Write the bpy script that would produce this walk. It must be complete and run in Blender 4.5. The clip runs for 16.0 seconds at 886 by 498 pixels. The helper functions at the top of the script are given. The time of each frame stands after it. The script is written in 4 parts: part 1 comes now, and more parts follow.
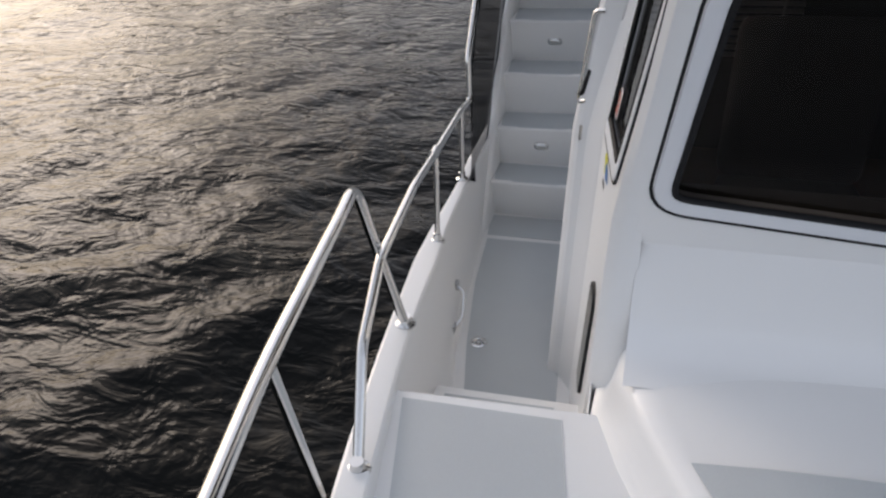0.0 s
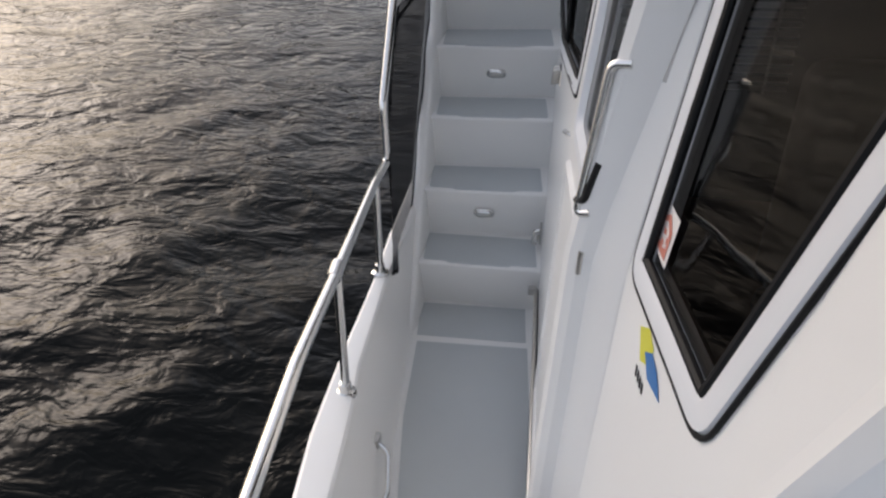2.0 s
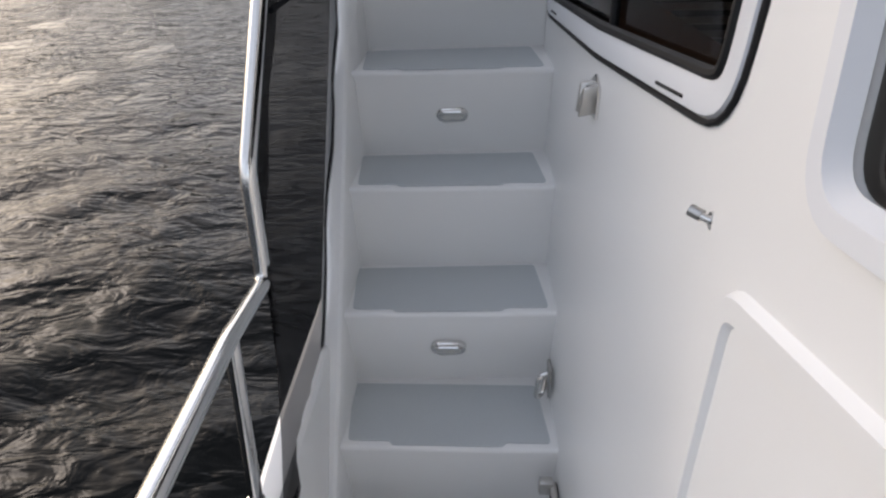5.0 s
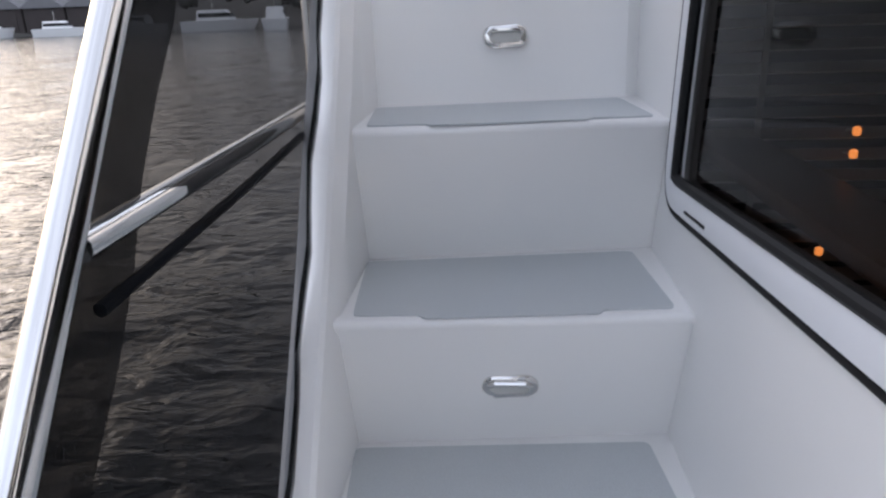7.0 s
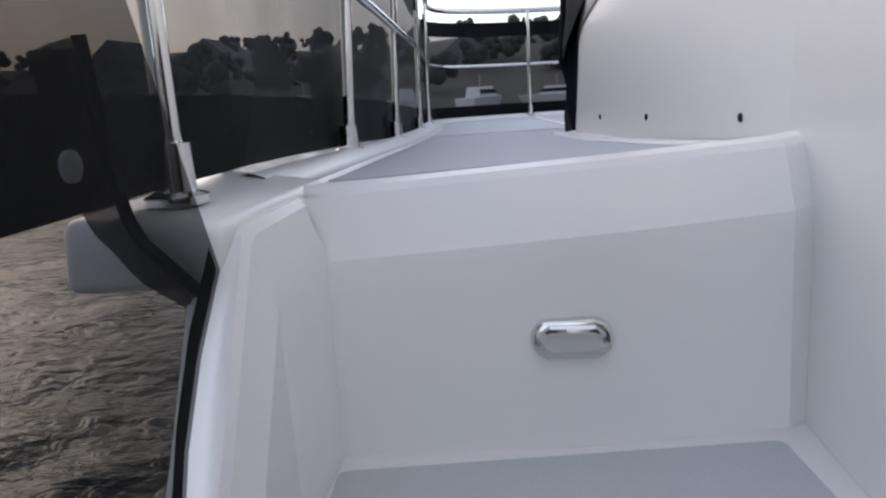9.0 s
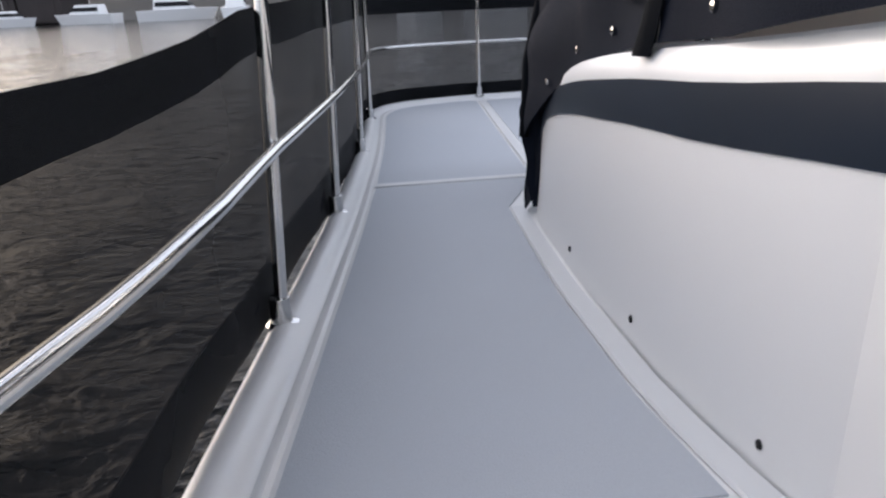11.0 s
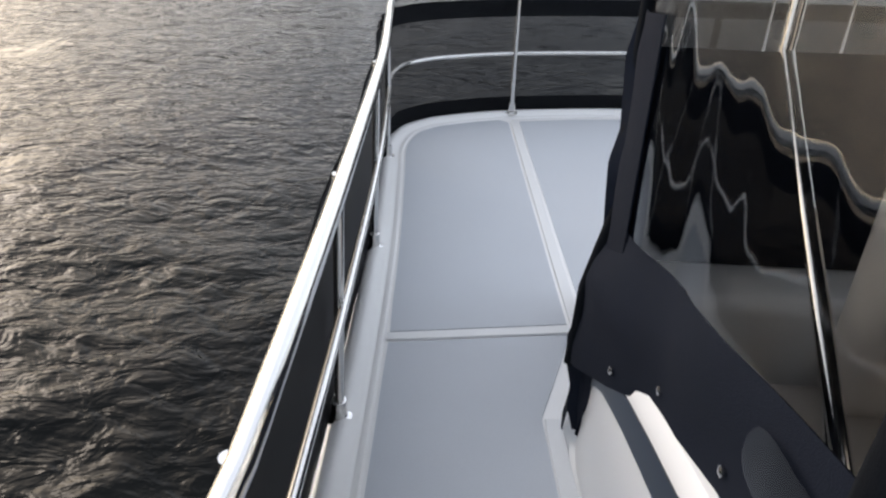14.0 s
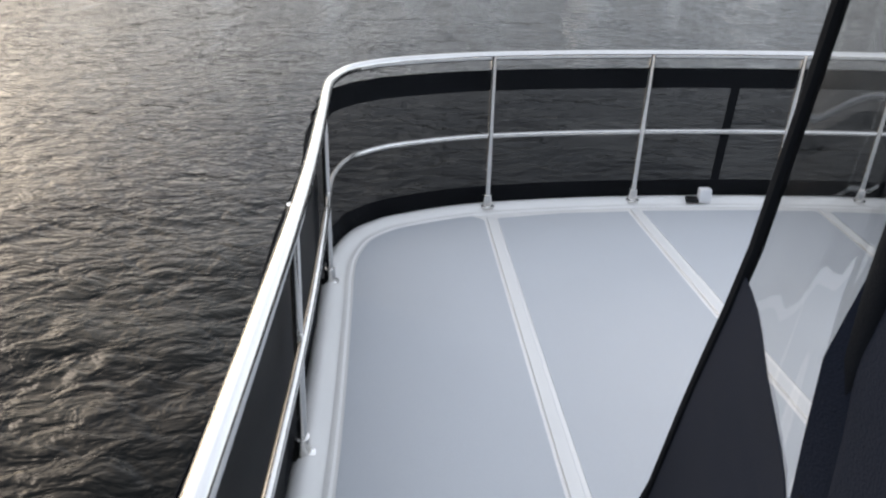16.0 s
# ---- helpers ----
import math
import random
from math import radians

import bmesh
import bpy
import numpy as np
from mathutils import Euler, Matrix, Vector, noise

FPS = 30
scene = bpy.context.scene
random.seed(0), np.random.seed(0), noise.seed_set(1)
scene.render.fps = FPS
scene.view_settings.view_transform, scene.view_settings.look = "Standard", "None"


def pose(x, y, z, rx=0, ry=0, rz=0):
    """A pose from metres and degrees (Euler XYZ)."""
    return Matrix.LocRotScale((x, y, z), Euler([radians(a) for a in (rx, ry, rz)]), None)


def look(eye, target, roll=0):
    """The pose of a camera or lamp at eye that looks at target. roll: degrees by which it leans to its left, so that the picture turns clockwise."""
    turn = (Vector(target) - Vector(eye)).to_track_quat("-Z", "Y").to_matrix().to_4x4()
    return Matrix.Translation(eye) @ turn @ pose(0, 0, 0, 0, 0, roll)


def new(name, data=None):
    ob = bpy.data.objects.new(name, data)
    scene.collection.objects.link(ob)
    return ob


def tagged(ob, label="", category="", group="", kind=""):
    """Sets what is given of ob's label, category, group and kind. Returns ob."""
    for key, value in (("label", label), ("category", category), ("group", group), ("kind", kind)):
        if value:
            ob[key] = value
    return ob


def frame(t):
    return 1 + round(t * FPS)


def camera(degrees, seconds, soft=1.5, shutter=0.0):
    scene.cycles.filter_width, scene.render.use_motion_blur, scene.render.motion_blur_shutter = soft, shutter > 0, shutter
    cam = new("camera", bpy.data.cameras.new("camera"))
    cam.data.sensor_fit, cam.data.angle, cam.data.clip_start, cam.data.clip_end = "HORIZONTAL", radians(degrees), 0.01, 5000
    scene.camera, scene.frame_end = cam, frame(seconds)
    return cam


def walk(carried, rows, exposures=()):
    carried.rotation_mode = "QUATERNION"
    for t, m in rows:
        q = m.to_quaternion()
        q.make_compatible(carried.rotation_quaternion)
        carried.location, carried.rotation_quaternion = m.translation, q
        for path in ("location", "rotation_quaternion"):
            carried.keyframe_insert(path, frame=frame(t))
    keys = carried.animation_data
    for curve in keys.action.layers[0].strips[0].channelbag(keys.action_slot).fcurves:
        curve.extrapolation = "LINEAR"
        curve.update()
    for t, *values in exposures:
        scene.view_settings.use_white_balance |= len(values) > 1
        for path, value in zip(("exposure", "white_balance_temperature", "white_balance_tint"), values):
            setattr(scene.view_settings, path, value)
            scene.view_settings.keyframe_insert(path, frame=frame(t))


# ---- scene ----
cam = camera(64.0, 16.0, soft=2.4)
PATH = [
    (0, (0.78, -3.524, 1.97), (0.264, -1.912, 0.903), -3.3),
    (0.5, (0.723, -3.231, 1.899), (0.255, -1.592, 0.853), -1.0),
    (1, (0.633, -2.987, 1.862), (0.216, -1.336, 0.813), -2.9),
    (1.5, (0.549, -2.755, 1.84), (0.249, -1.085, 0.781), -3.6),
    (2, (0.516, -2.51, 1.793), (0.22, -0.846, 0.725), -1.1),
    (2.5, (0.449, -2.293, 1.773), (0.164, -0.637, 0.689), -1.3),
    (3, (0.383, -2.097, 1.745), (0.179, -0.438, 0.647), -3.0),
    (5.5, (0.291, -1.167, 1.301), (0.2, 0.644, 0.456), -0.9),
    (6, (0.27, -0.927, 1.306), (0.123, 0.901, 0.507), -1.7),
    (6.5, (0.261, -0.719, 1.326), (0.061, 1.127, 0.583), -2.0),
    (7, (0.228, -0.524, 1.355), (0.066, 1.359, 0.703), -2.1),
    (7.5, (0.231, -0.359, 1.361), (0.11, 1.544, 0.755), -2.0),
    (8, (0.247, -0.101, 1.377), (0.044, 1.815, 0.84), -1.0),
    (8.5, (0.278, 0.046, 1.415), (-0.123, 1.949, 0.947), -3.0),
    (9, (0.198, 0.154, 1.549), (-0.037, 2.091, 1.112), -3.6),
    (9.2, (0.185, 0.196, 1.623), (0.043, 2.131, 1.138), -2.0),
    (11.3, (0.177, 0.526, 1.98), (0.111, 2.396, 1.274), -2.2),
    (11.5, (0.184, 0.568, 2.002), (0.132, 2.435, 1.286), -1.4),
    (12, (0.201, 0.651, 2.133), (0.068, 2.489, 1.356), 0.3),
    (12.5, (0.171, 0.776, 2.197), (-0.004, 2.6, 1.397), 0.2),
    (13, (0.141, 0.833, 2.331), (0.036, 2.629, 1.459), -0.1),
    (13.5, (0.136, 0.969, 2.363), (0.087, 2.745, 1.445), 0.9),
    (14, (0.118, 1.048, 2.504), (0.02, 2.783, 1.516), 1.3),
    (14.5, (0.102, 1.212, 2.528), (-0.016, 2.946, 1.538), -0.3),
    (15, (0.073, 1.385, 2.529), (0.105, 3.142, 1.573), 0.9),
    (15.5, (0.106, 1.601, 2.509), (0.117, 3.388, 1.612), 1.0),
    (16, (0.091, 1.82, 2.489), (0.081, 3.604, 1.586), 1.1),
]
walk(cam, [(t, look(eye, target, roll)) for t, eye, target, roll in PATH],
     [(0, -0.84, 6350, 14), (1.5, -0.76, 6350, 14), (3, -0.54, 6330, 14), (5.5, -0.5, 6330, 14), (6, -0.36, 6250, 15), (7, 0.03, 6150, 16), (8, -0.05, 6140, 16), (9, -0.16, 6130, 16), (11.3, -0.16, 6280, 15), (12, -0.05, 6350, 14), (16, 0.02, 6500, 11)])

# ---- world and sun ----
SUN_AZ, SUN_EL = radians(-49), radians(24)
world = bpy.data.worlds.new("world")
scene.world = world
world.use_nodes = True
wn, wl = world.node_tree.nodes, world.node_tree.links
sky = wn.new("ShaderNodeTexSky")
sky.sky_type, sky.sun_disc = "NISHITA", False
sky.sun_elevation, sky.sun_rotation = SUN_EL, SUN_AZ
sky.air_density, sky.dust_density, sky.ozone_density = 1.0, 4.0, 1.0
wn["Background"].inputs["Strength"].default_value = 0.12
wl.new(sky.outputs[0], wn["Background"].inputs["Color"])
# a thin overcast, brightest overhead, with soft cloud banks
clouds, add = wn.new("ShaderNodeBackground"), wn.new("ShaderNodeAddShader")
wco, wsep, wmap, wnoise, wmix, wmul = (wn.new(k) for k in ("ShaderNodeTexCoord", "ShaderNodeSeparateXYZ", "ShaderNodeMapRange", "ShaderNodeTexNoise", "ShaderNodeMapRange", "ShaderNodeMath"))
wl.new(wco.outputs["Generated"], wsep.inputs[0])
wl.new(wsep.outputs["Z"], wmap.inputs["Value"])
wmap.inputs["From Min"].default_value, wmap.inputs["From Max"].default_value = 0.0, 1.0
wmap.inputs["To Min"].default_value, wmap.inputs["To Max"].default_value = 1.32, 0.95
wnoise.inputs["Scale"].default_value, wnoise.inputs["Detail"].default_value = 2.2, 4
wl.new(wco.outputs["Generated"], wnoise.inputs["Vector"])
wl.new(wnoise.outputs["Fac"], wmix.inputs["Value"])
wmix.inputs["From Min"].default_value, wmix.inputs["From Max"].default_value = 0.3, 0.7
wmix.inputs["To Min"].default_value, wmix.inputs["To Max"].default_value = 0.72, 1.2
wmul.operation = "MULTIPLY"
wl.new(wmap.outputs[0], wmul.inputs[0])
wl.new(wmix.outputs[0], wmul.inputs[1])
clouds.inputs["Color"].default_value = (0.89, 0.935, 1.0, 1)
wl.new(wmul.outputs[0], clouds.inputs["Strength"])
wl.new(wn["Background"].outputs[0], add.inputs[0])
wl.new(clouds.outputs[0], add.inputs[1])
wl.new(add.outputs[0], wn["World Output"].inputs["Surface"])
sun = new("sun", bpy.data.lights.new("sun", "SUN"))
sun.data.energy, sun.data.angle, sun.data.color = 0.62, radians(20), (1.0, 0.91, 0.82)
sun_way = Vector((math.sin(SUN_AZ) * math.cos(SUN_EL), math.cos(SUN_AZ) * math.cos(SUN_EL), math.sin(SUN_EL)))
sun.matrix_world = look(sun_way * 60, (0, 0, 0))

# ---- materials ----


def material(name, color, rough=0.5, metal=0.0, coat=0.0, spec=0.5, vary=0.06, scale=3.0, bump=0.0, bump_scale=200.0, fine=0.0, fine_scale=60.0, rough_vary=0.1):
    """A principled material with broad stains, fine grain and relief."""
    m = bpy.data.materials.new(name)
    m.use_nodes = True
    n, l = m.node_tree.nodes, m.node_tree.links
    b = n["Principled BSDF"]
    b.inputs["Metallic"].default_value = metal
    b.inputs["Coat Weight"].default_value = coat
    b.inputs["Specular IOR Level"].default_value = spec
    b.inputs["Coat Roughness"].default_value = 0.12
    co = n.new("ShaderNodeTexCoord")

    def noise_tex(sc, detail):
        t = n.new("ShaderNodeTexNoise")
        t.inputs["Scale"].default_value, t.inputs["Detail"].default_value = sc, detail
        l.new(co.outputs["Object"], t.inputs["Vector"])
        return t

    big, small = noise_tex(scale, 4), noise_tex(fine_scale, 3)
    mixer = n.new("ShaderNodeMix")
    mixer.data_type = "RGBA"
    mixer.inputs["A"].default_value = (*[c * (1 - vary) for c in color], 1)
    mixer.inputs["B"].default_value = (*[min(1, c * (1 + vary)) for c in color], 1)
    l.new(big.outputs["Fac"], mixer.inputs["Factor"])
    last = mixer.outputs["Result"]
    if fine:
        grain = n.new("ShaderNodeMix")
        grain.data_type, grain.blend_type = "RGBA", "MULTIPLY"
        grain.inputs["Factor"].default_value = fine
        l.new(last, grain.inputs["A"])
        l.new(small.outputs["Fac"], grain.inputs["B"])
        last = grain.outputs["Result"]
    l.new(last, b.inputs["Base Color"])
    rr = n.new("ShaderNodeMapRange")
    rr.inputs["To Min"].default_value, rr.inputs["To Max"].default_value = max(0.02, rough * (1 - rough_vary)), min(1, rough * (1 + rough_vary))
    l.new(big.outputs["Fac"], rr.inputs["Value"])
    l.new(rr.outputs[0], b.inputs["Roughness"])
    if bump:
        bt = noise_tex(bump_scale, 2)
        bn = n.new("ShaderNodeBump")
        bn.inputs["Strength"].default_value, bn.inputs["Distance"].default_value = min(1, bump), 0.002
        l.new(bt.outputs["Fac"], bn.inputs["Height"])
        l.new(bn.outputs[0], b.inputs["Normal"])
    return m


def see_through(name, color, share, rough=0.6, gloss=0.0):
    """A woven mesh or clear sheet: part cloth, part open."""
    m = bpy.data.materials.new(name)
    m.use_nodes = True
    n, l = m.node_tree.nodes, m.node_tree.links
    b = n["Principled BSDF"]
    b.inputs["Base Color"].default_value = (*color, 1)
    b.inputs["Roughness"].default_value = rough
    b.inputs["Specular IOR Level"].default_value = 0.1
    clear, mixer = n.new("ShaderNodeBsdfTransparent"), n.new("ShaderNodeMixShader")
    co, tx, rg = n.new("ShaderNodeTexCoord"), n.new("ShaderNodeTexNoise"), n.new("ShaderNodeMapRange")
    tx.inputs["Scale"].default_value, tx.inputs["Detail"].default_value = 5, 3
    rg.inputs["To Min"].default_value, rg.inputs["To Max"].default_value = share - 0.06, share + 0.06
    l.new(co.outputs["Object"], tx.inputs["Vector"])
    l.new(tx.outputs["Fac"], rg.inputs["Value"])
    l.new(rg.outputs[0], mixer.inputs[0])
    l.new(b.outputs[0], mixer.inputs[1])
    l.new(clear.outputs[0], mixer.inputs[2])
    l.new(mixer.outputs[0], n["Material Output"].inputs["Surface"])
    return m


def glassy(name, tint, rough=0.02, wobble=0.0, wobble_scale=4.0, ior=1.5):
    """A tinted pane: lets light straight through and mirrors by its angle."""
    m = bpy.data.materials.new(name)
    m.use_nodes = True
    n, l = m.node_tree.nodes, m.node_tree.links
    n.remove(n["Principled BSDF"])
    clear, gl, mixer, fr = n.new("ShaderNodeBsdfTransparent"), n.new("ShaderNodeBsdfGlossy"), n.new("ShaderNodeMixShader"), n.new("ShaderNodeFresnel")
    clear.inputs["Color"].default_value = (*tint, 1)
    gl.inputs["Roughness"].default_value = rough
    fr.inputs["IOR"].default_value = ior
    l.new(fr.outputs[0], mixer.inputs[0])
    l.new(clear.outputs[0], mixer.inputs[1])
    l.new(gl.outputs[0], mixer.inputs[2])
    l.new(mixer.outputs[0], n["Material Output"].inputs["Surface"])
    if wobble:
        co, tx, bn = n.new("ShaderNodeTexCoord"), n.new("ShaderNodeTexNoise"), n.new("ShaderNodeBump")
        tx.inputs["Scale"].default_value, tx.inputs["Detail"].default_value = wobble_scale, 1
        bn.inputs["Strength"].default_value, bn.inputs["Distance"].default_value = wobble, 0.1
        mp = n.new("ShaderNodeMapping")
        mp.inputs["Scale"].default_value = (1.0, 1.6, 0.45)
        l.new(co.outputs["Object"], mp.inputs["Vector"])
        l.new(mp.outputs[0], tx.inputs["Vector"])
        l.new(tx.outputs["Fac"], bn.inputs["Height"])
        l.new(bn.outputs[0], gl.inputs["Normal"])
        l.new(bn.outputs[0], fr.inputs["Normal"])
    return m


def glowing(name, color, strength):
    m = bpy.data.materials.new(name)
    m.use_nodes = True
    b = m.node_tree.nodes["Principled BSDF"]
    b.inputs["Base Color"].default_value = (*color, 1)
    b.inputs["Emission Color"].default_value = (*color, 1)
    b.inputs["Emission Strength"].default_value = strength
    return m


GEL = material("white_gelcoat", (0.82, 0.815, 0.80), 0.30, coat=0.15, vary=0.014, scale=2.5, rough_vary=0.03)
GRIP_DECK = material("pale_grip_paint", (0.50, 0.53, 0.565), 0.6, vary=0.05, scale=3, bump=0.5, bump_scale=420, fine=0.1, fine_scale=300)
GRIP = material("grey_grip_paint", (0.54, 0.568, 0.575), 0.7, vary=0.05, scale=4, bump=0.6, bump_scale=420, fine=0.12, fine_scale=300)
SEAM = material("worn_white_gelcoat", (0.70, 0.705, 0.70), 0.4, vary=0.04)
STEEL = material("polished_steel", (0.72, 0.71, 0.69), 0.12, metal=1.0, vary=0.05, scale=14, rough_vary=0.5)
DULL = material("dull_steel", (0.5, 0.49, 0.47), 0.3, metal=1.0, vary=0.1, scale=30)
NAVY = material("navy_canvas", (0.009, 0.012, 0.021), 0.85, spec=0.12, vary=0.25, scale=6, bump=0.5, bump_scale=500, fine=0.3, fine_scale=400)
HEM = material("black_canvas_hem", (0.005, 0.006, 0.008), 0.85, spec=0.1, vary=0.25, scale=6, bump=0.4, bump_scale=600)
STRIPE = material("dark_blue_stripe", (0.012, 0.02, 0.034), 0.3, vary=0.1)
RUBBER = material("black_rubber", (0.008, 0.008, 0.009), 0.6, spec=0.25, vary=0.2)
ALLOY = material("white_painted_frame", (0.72, 0.73, 0.75), 0.3, vary=0.03)
WOOD = material("varnished_wood", (0.20, 0.10, 0.055), 0.35, vary=0.25, scale=8, fine=0.3, fine_scale=40)
# dim interior: its shade is put into this dark base colour
DARK = material("shaded_interior", (0.05, 0.045, 0.042), 0.8, vary=0.2)
CUSHION = material("cream_vinyl", (0.62, 0.58, 0.53), 0.5, vary=0.06, bump=0.2, bump_scale=60)
SLAT = material("grey_blind_slat", (0.46, 0.42, 0.39), 0.5, vary=0.1)
MESH = see_through("dark_wind_mesh", (0.008, 0.009, 0.011), 0.27)
MESH_SIDE = see_through("close_wind_mesh", (0.008, 0.009, 0.011), 0.12)
MESH_STAIR = see_through("dark_open_mesh", (0.008, 0.008, 0.009), 0.22)
MESH_HEM = see_through("doubled_mesh_hem", (0.008, 0.008, 0.009), 0.12)
GLASS = glassy("tinted_glass", (0.30, 0.28, 0.26), ior=1.22)
VINYL = glassy("clear_vinyl", (0.80, 0.79, 0.77), rough=0.03, wobble=0.16, wobble_scale=4.2)
LENS = material("frosted_lamp_lens", (0.55, 0.55, 0.52), 0.35, vary=0.05)
GLOW = glowing("warm_lamp_glow", (1.0, 0.33, 0.07), 2.6)
PAPER = material("white_sticker", (0.75, 0.72, 0.70), 0.5, vary=0.03)
RED = material("faded_red_print", (0.55, 0.20, 0.15), 0.5, vary=0.1)
YELLOW = material("yellow_print", (0.62, 0.60, 0.06), 0.5)
BLUE = material("blue_print", (0.04, 0.16, 0.42), 0.5)

# ---- shapes ----


def part(name, bm, mat, parent=None, label="", sharp=38):
    bmesh.ops.recalc_face_normals(bm, faces=bm.faces)
    me = bpy.data.meshes.new(name)
    bm.to_mesh(me)
    bm.free()
    me.materials.append(mat)
    me.shade_smooth()
    me.set_sharp_from_angle(angle=radians(sharp))
    ob = new(name, me)
    if parent is not None:
        ob.parent = parent
        ob.matrix_parent_inverse = parent.matrix_basis.inverted()
    if label:
        tagged(ob, label)
    return ob


def face_out(ob, way):
    """Turn a sheet's faces to the given side."""
    me = ob.data
    if sum(p.normal.dot(Vector(way)) * p.area for p in me.polygons) < 0:
        me.flip_normals()
    return ob


def thing(name, at, label, category, group="", kind=""):
    e = new(name)
    e.empty_display_size = 0.1
    e.matrix_basis = pose(*at)
    return tagged(e, label, category, group, kind)


def box(x0, y0, z0, x1, y1, z1, bev=0.0, seg=2):
    bm = bmesh.new()
    bmesh.ops.create_cube(bm, size=1, matrix=pose((x0 + x1) / 2, (y0 + y1) / 2, (z0 + z1) / 2) @ Matrix.Diagonal((x1 - x0, y1 - y0, z1 - z0, 1)))
    if bev:
        bmesh.ops.bevel(bm, geom=bm.edges[:], offset=bev, segments=seg, affect="EDGES", profile=0.5)
    return bm


def hexa(low, high, bev=0.0, seg=2):
    """A block from four low and four high corners, in the same turn."""
    bm = bmesh.new()
    a, b = [bm.verts.new(p) for p in low], [bm.verts.new(p) for p in high]
    bm.faces.new(a[::-1]), bm.faces.new(b)
    for i in range(len(a)):
        j = (i + 1) % len(a)
        bm.faces.new((a[i], a[j], b[j], b[i]))
    if bev:
        bmesh.ops.bevel(bm, geom=bm.edges[:], offset=bev, segments=seg, affect="EDGES", profile=0.5)
    return bm


def slab(poly, z0, z1, bev=0.0, seg=2):
    return hexa([(x, y, z0) for x, y in poly], [(x, y, z1) for x, y in poly], bev, seg)


def loft(rows, thick=0.0, close=False):
    """A skin through rows of points; thick gives it a body."""
    bm = bmesh.new()
    vs = [[bm.verts.new(p) for p in r] for r in rows]
    for a, b in zip(vs, vs[1:]):
        n = len(a)
        for i in range(n if close else n - 1):
            bm.faces.new((a[i], a[(i + 1) % n], b[(i + 1) % n], b[i]))
    if thick:
        bmesh.ops.recalc_face_normals(bm, faces=bm.faces)
        bmesh.ops.solidify(bm, geom=bm.faces[:], thickness=thick)
    return bm


def curve_through(pts, n=8):
    """Points of a smooth line through pts."""
    p = [Vector(q) for q in pts]
    p = [2 * p[0] - p[1]] + p + [2 * p[-1] - p[-2]]
    out = []
    for i in range(1, len(p) - 2):
        for k in range(n):
            t = k / n
            out.append(0.5 * (2 * p[i] + (p[i + 1] - p[i - 1]) * t + (2 * p[i - 1] - 5 * p[i] + 4 * p[i + 1] - p[i + 2]) * t * t + (3 * p[i] - p[i - 1] - 3 * p[i + 1] + p[i + 2]) * t ** 3))
    return out + [p[-2]]


def rounded(pts, r, n=6):
    """A broken line with its corners rounded by about r."""
    p = [Vector(q) for q in pts]
    out = [p[0]]
    for a, b, c in zip(p, p[1:], p[2:]):
        d1, d2 = (a - b), (c - b)
        k = min(r, d1.length * 0.49, d2.length * 0.49)
        s, e = b + d1.normalized() * k, b + d2.normalized() * k
        out += [s * (1 - t) ** 2 + b * 2 * t * (1 - t) + e * t * t for t in [i / n for i in range(n + 1)]]
    return out + [p[-1]]


def tube(pts, r, seg=12):
    bm = bmesh.new()
    p = [Vector(q) for q in pts]
    side, rings = None, []
    for i, q in enumerate(p):
        d = (p[min(i + 1, len(p) - 1)] - p[max(i - 1, 0)]).normalized()
        if side is None:
            side = d.orthogonal().normalized()
        side = (side - d * side.dot(d)).normalized()
        up = d.cross(side)
        rings.append([bm.verts.new(q + (side * math.cos(a) + up * math.sin(a)) * r) for a in [2 * math.pi * k / seg for k in range(seg)]])
    for a, b in zip(rings, rings[1:]):
        for i in range(seg):
            bm.faces.new((a[i], a[(i + 1) % seg], b[(i + 1) % seg], b[i]))
    bm.faces.new(rings[0][::-1]), bm.faces.new(rings[-1])
    return bm


def lathe(profile, seg=20, m=Matrix()):
    """A turned body: profile of (radius, height)."""
    bm = bmesh.new()
    rings = [[bm.verts.new(m @ Vector((r * math.cos(2 * math.pi * k / seg), r * math.sin(2 * math.pi * k / seg), h))) for k in range(seg)] for r, h in profile]
    for a, b in zip(rings, rings[1:]):
        for i in range(seg):
            bm.faces.new((a[i], a[(i + 1) % seg], b[(i + 1) % seg], b[i]))
    bm.faces.new(rings[0][::-1]), bm.faces.new(rings[-1])
    return bm


def lerp(table, v):
    """A value off a table of (key, value) rows."""
    for (a, p), (b, q) in zip(table, table[1:]):
        if v <= b:
            t = max(0.0, (v - a) / (b - a))
            return p + (q - p) * t
    return table[-1][1]


# ---- water ----
SEA = -1.15
xs = sorted({round(s * (0.13 * k + 0.0000016 * k ** 4.1), 3) for k in range(0, 190) for s in (-1, 1)})


def sea_height(x, y):
    h = 0.0
    for sc, am, ox in ((0.5, 0.085, 0.0), (1.15, 0.036, 7.3), (2.5, 0.016, 3.1)):
        v = noise.noise(Vector((x * sc * 0.8 + y * sc * 0.35 + ox, y * sc * 1.25 - x * sc * 0.3, ox)))
        h += am * (1 - abs(v) * 2.0)
    return h


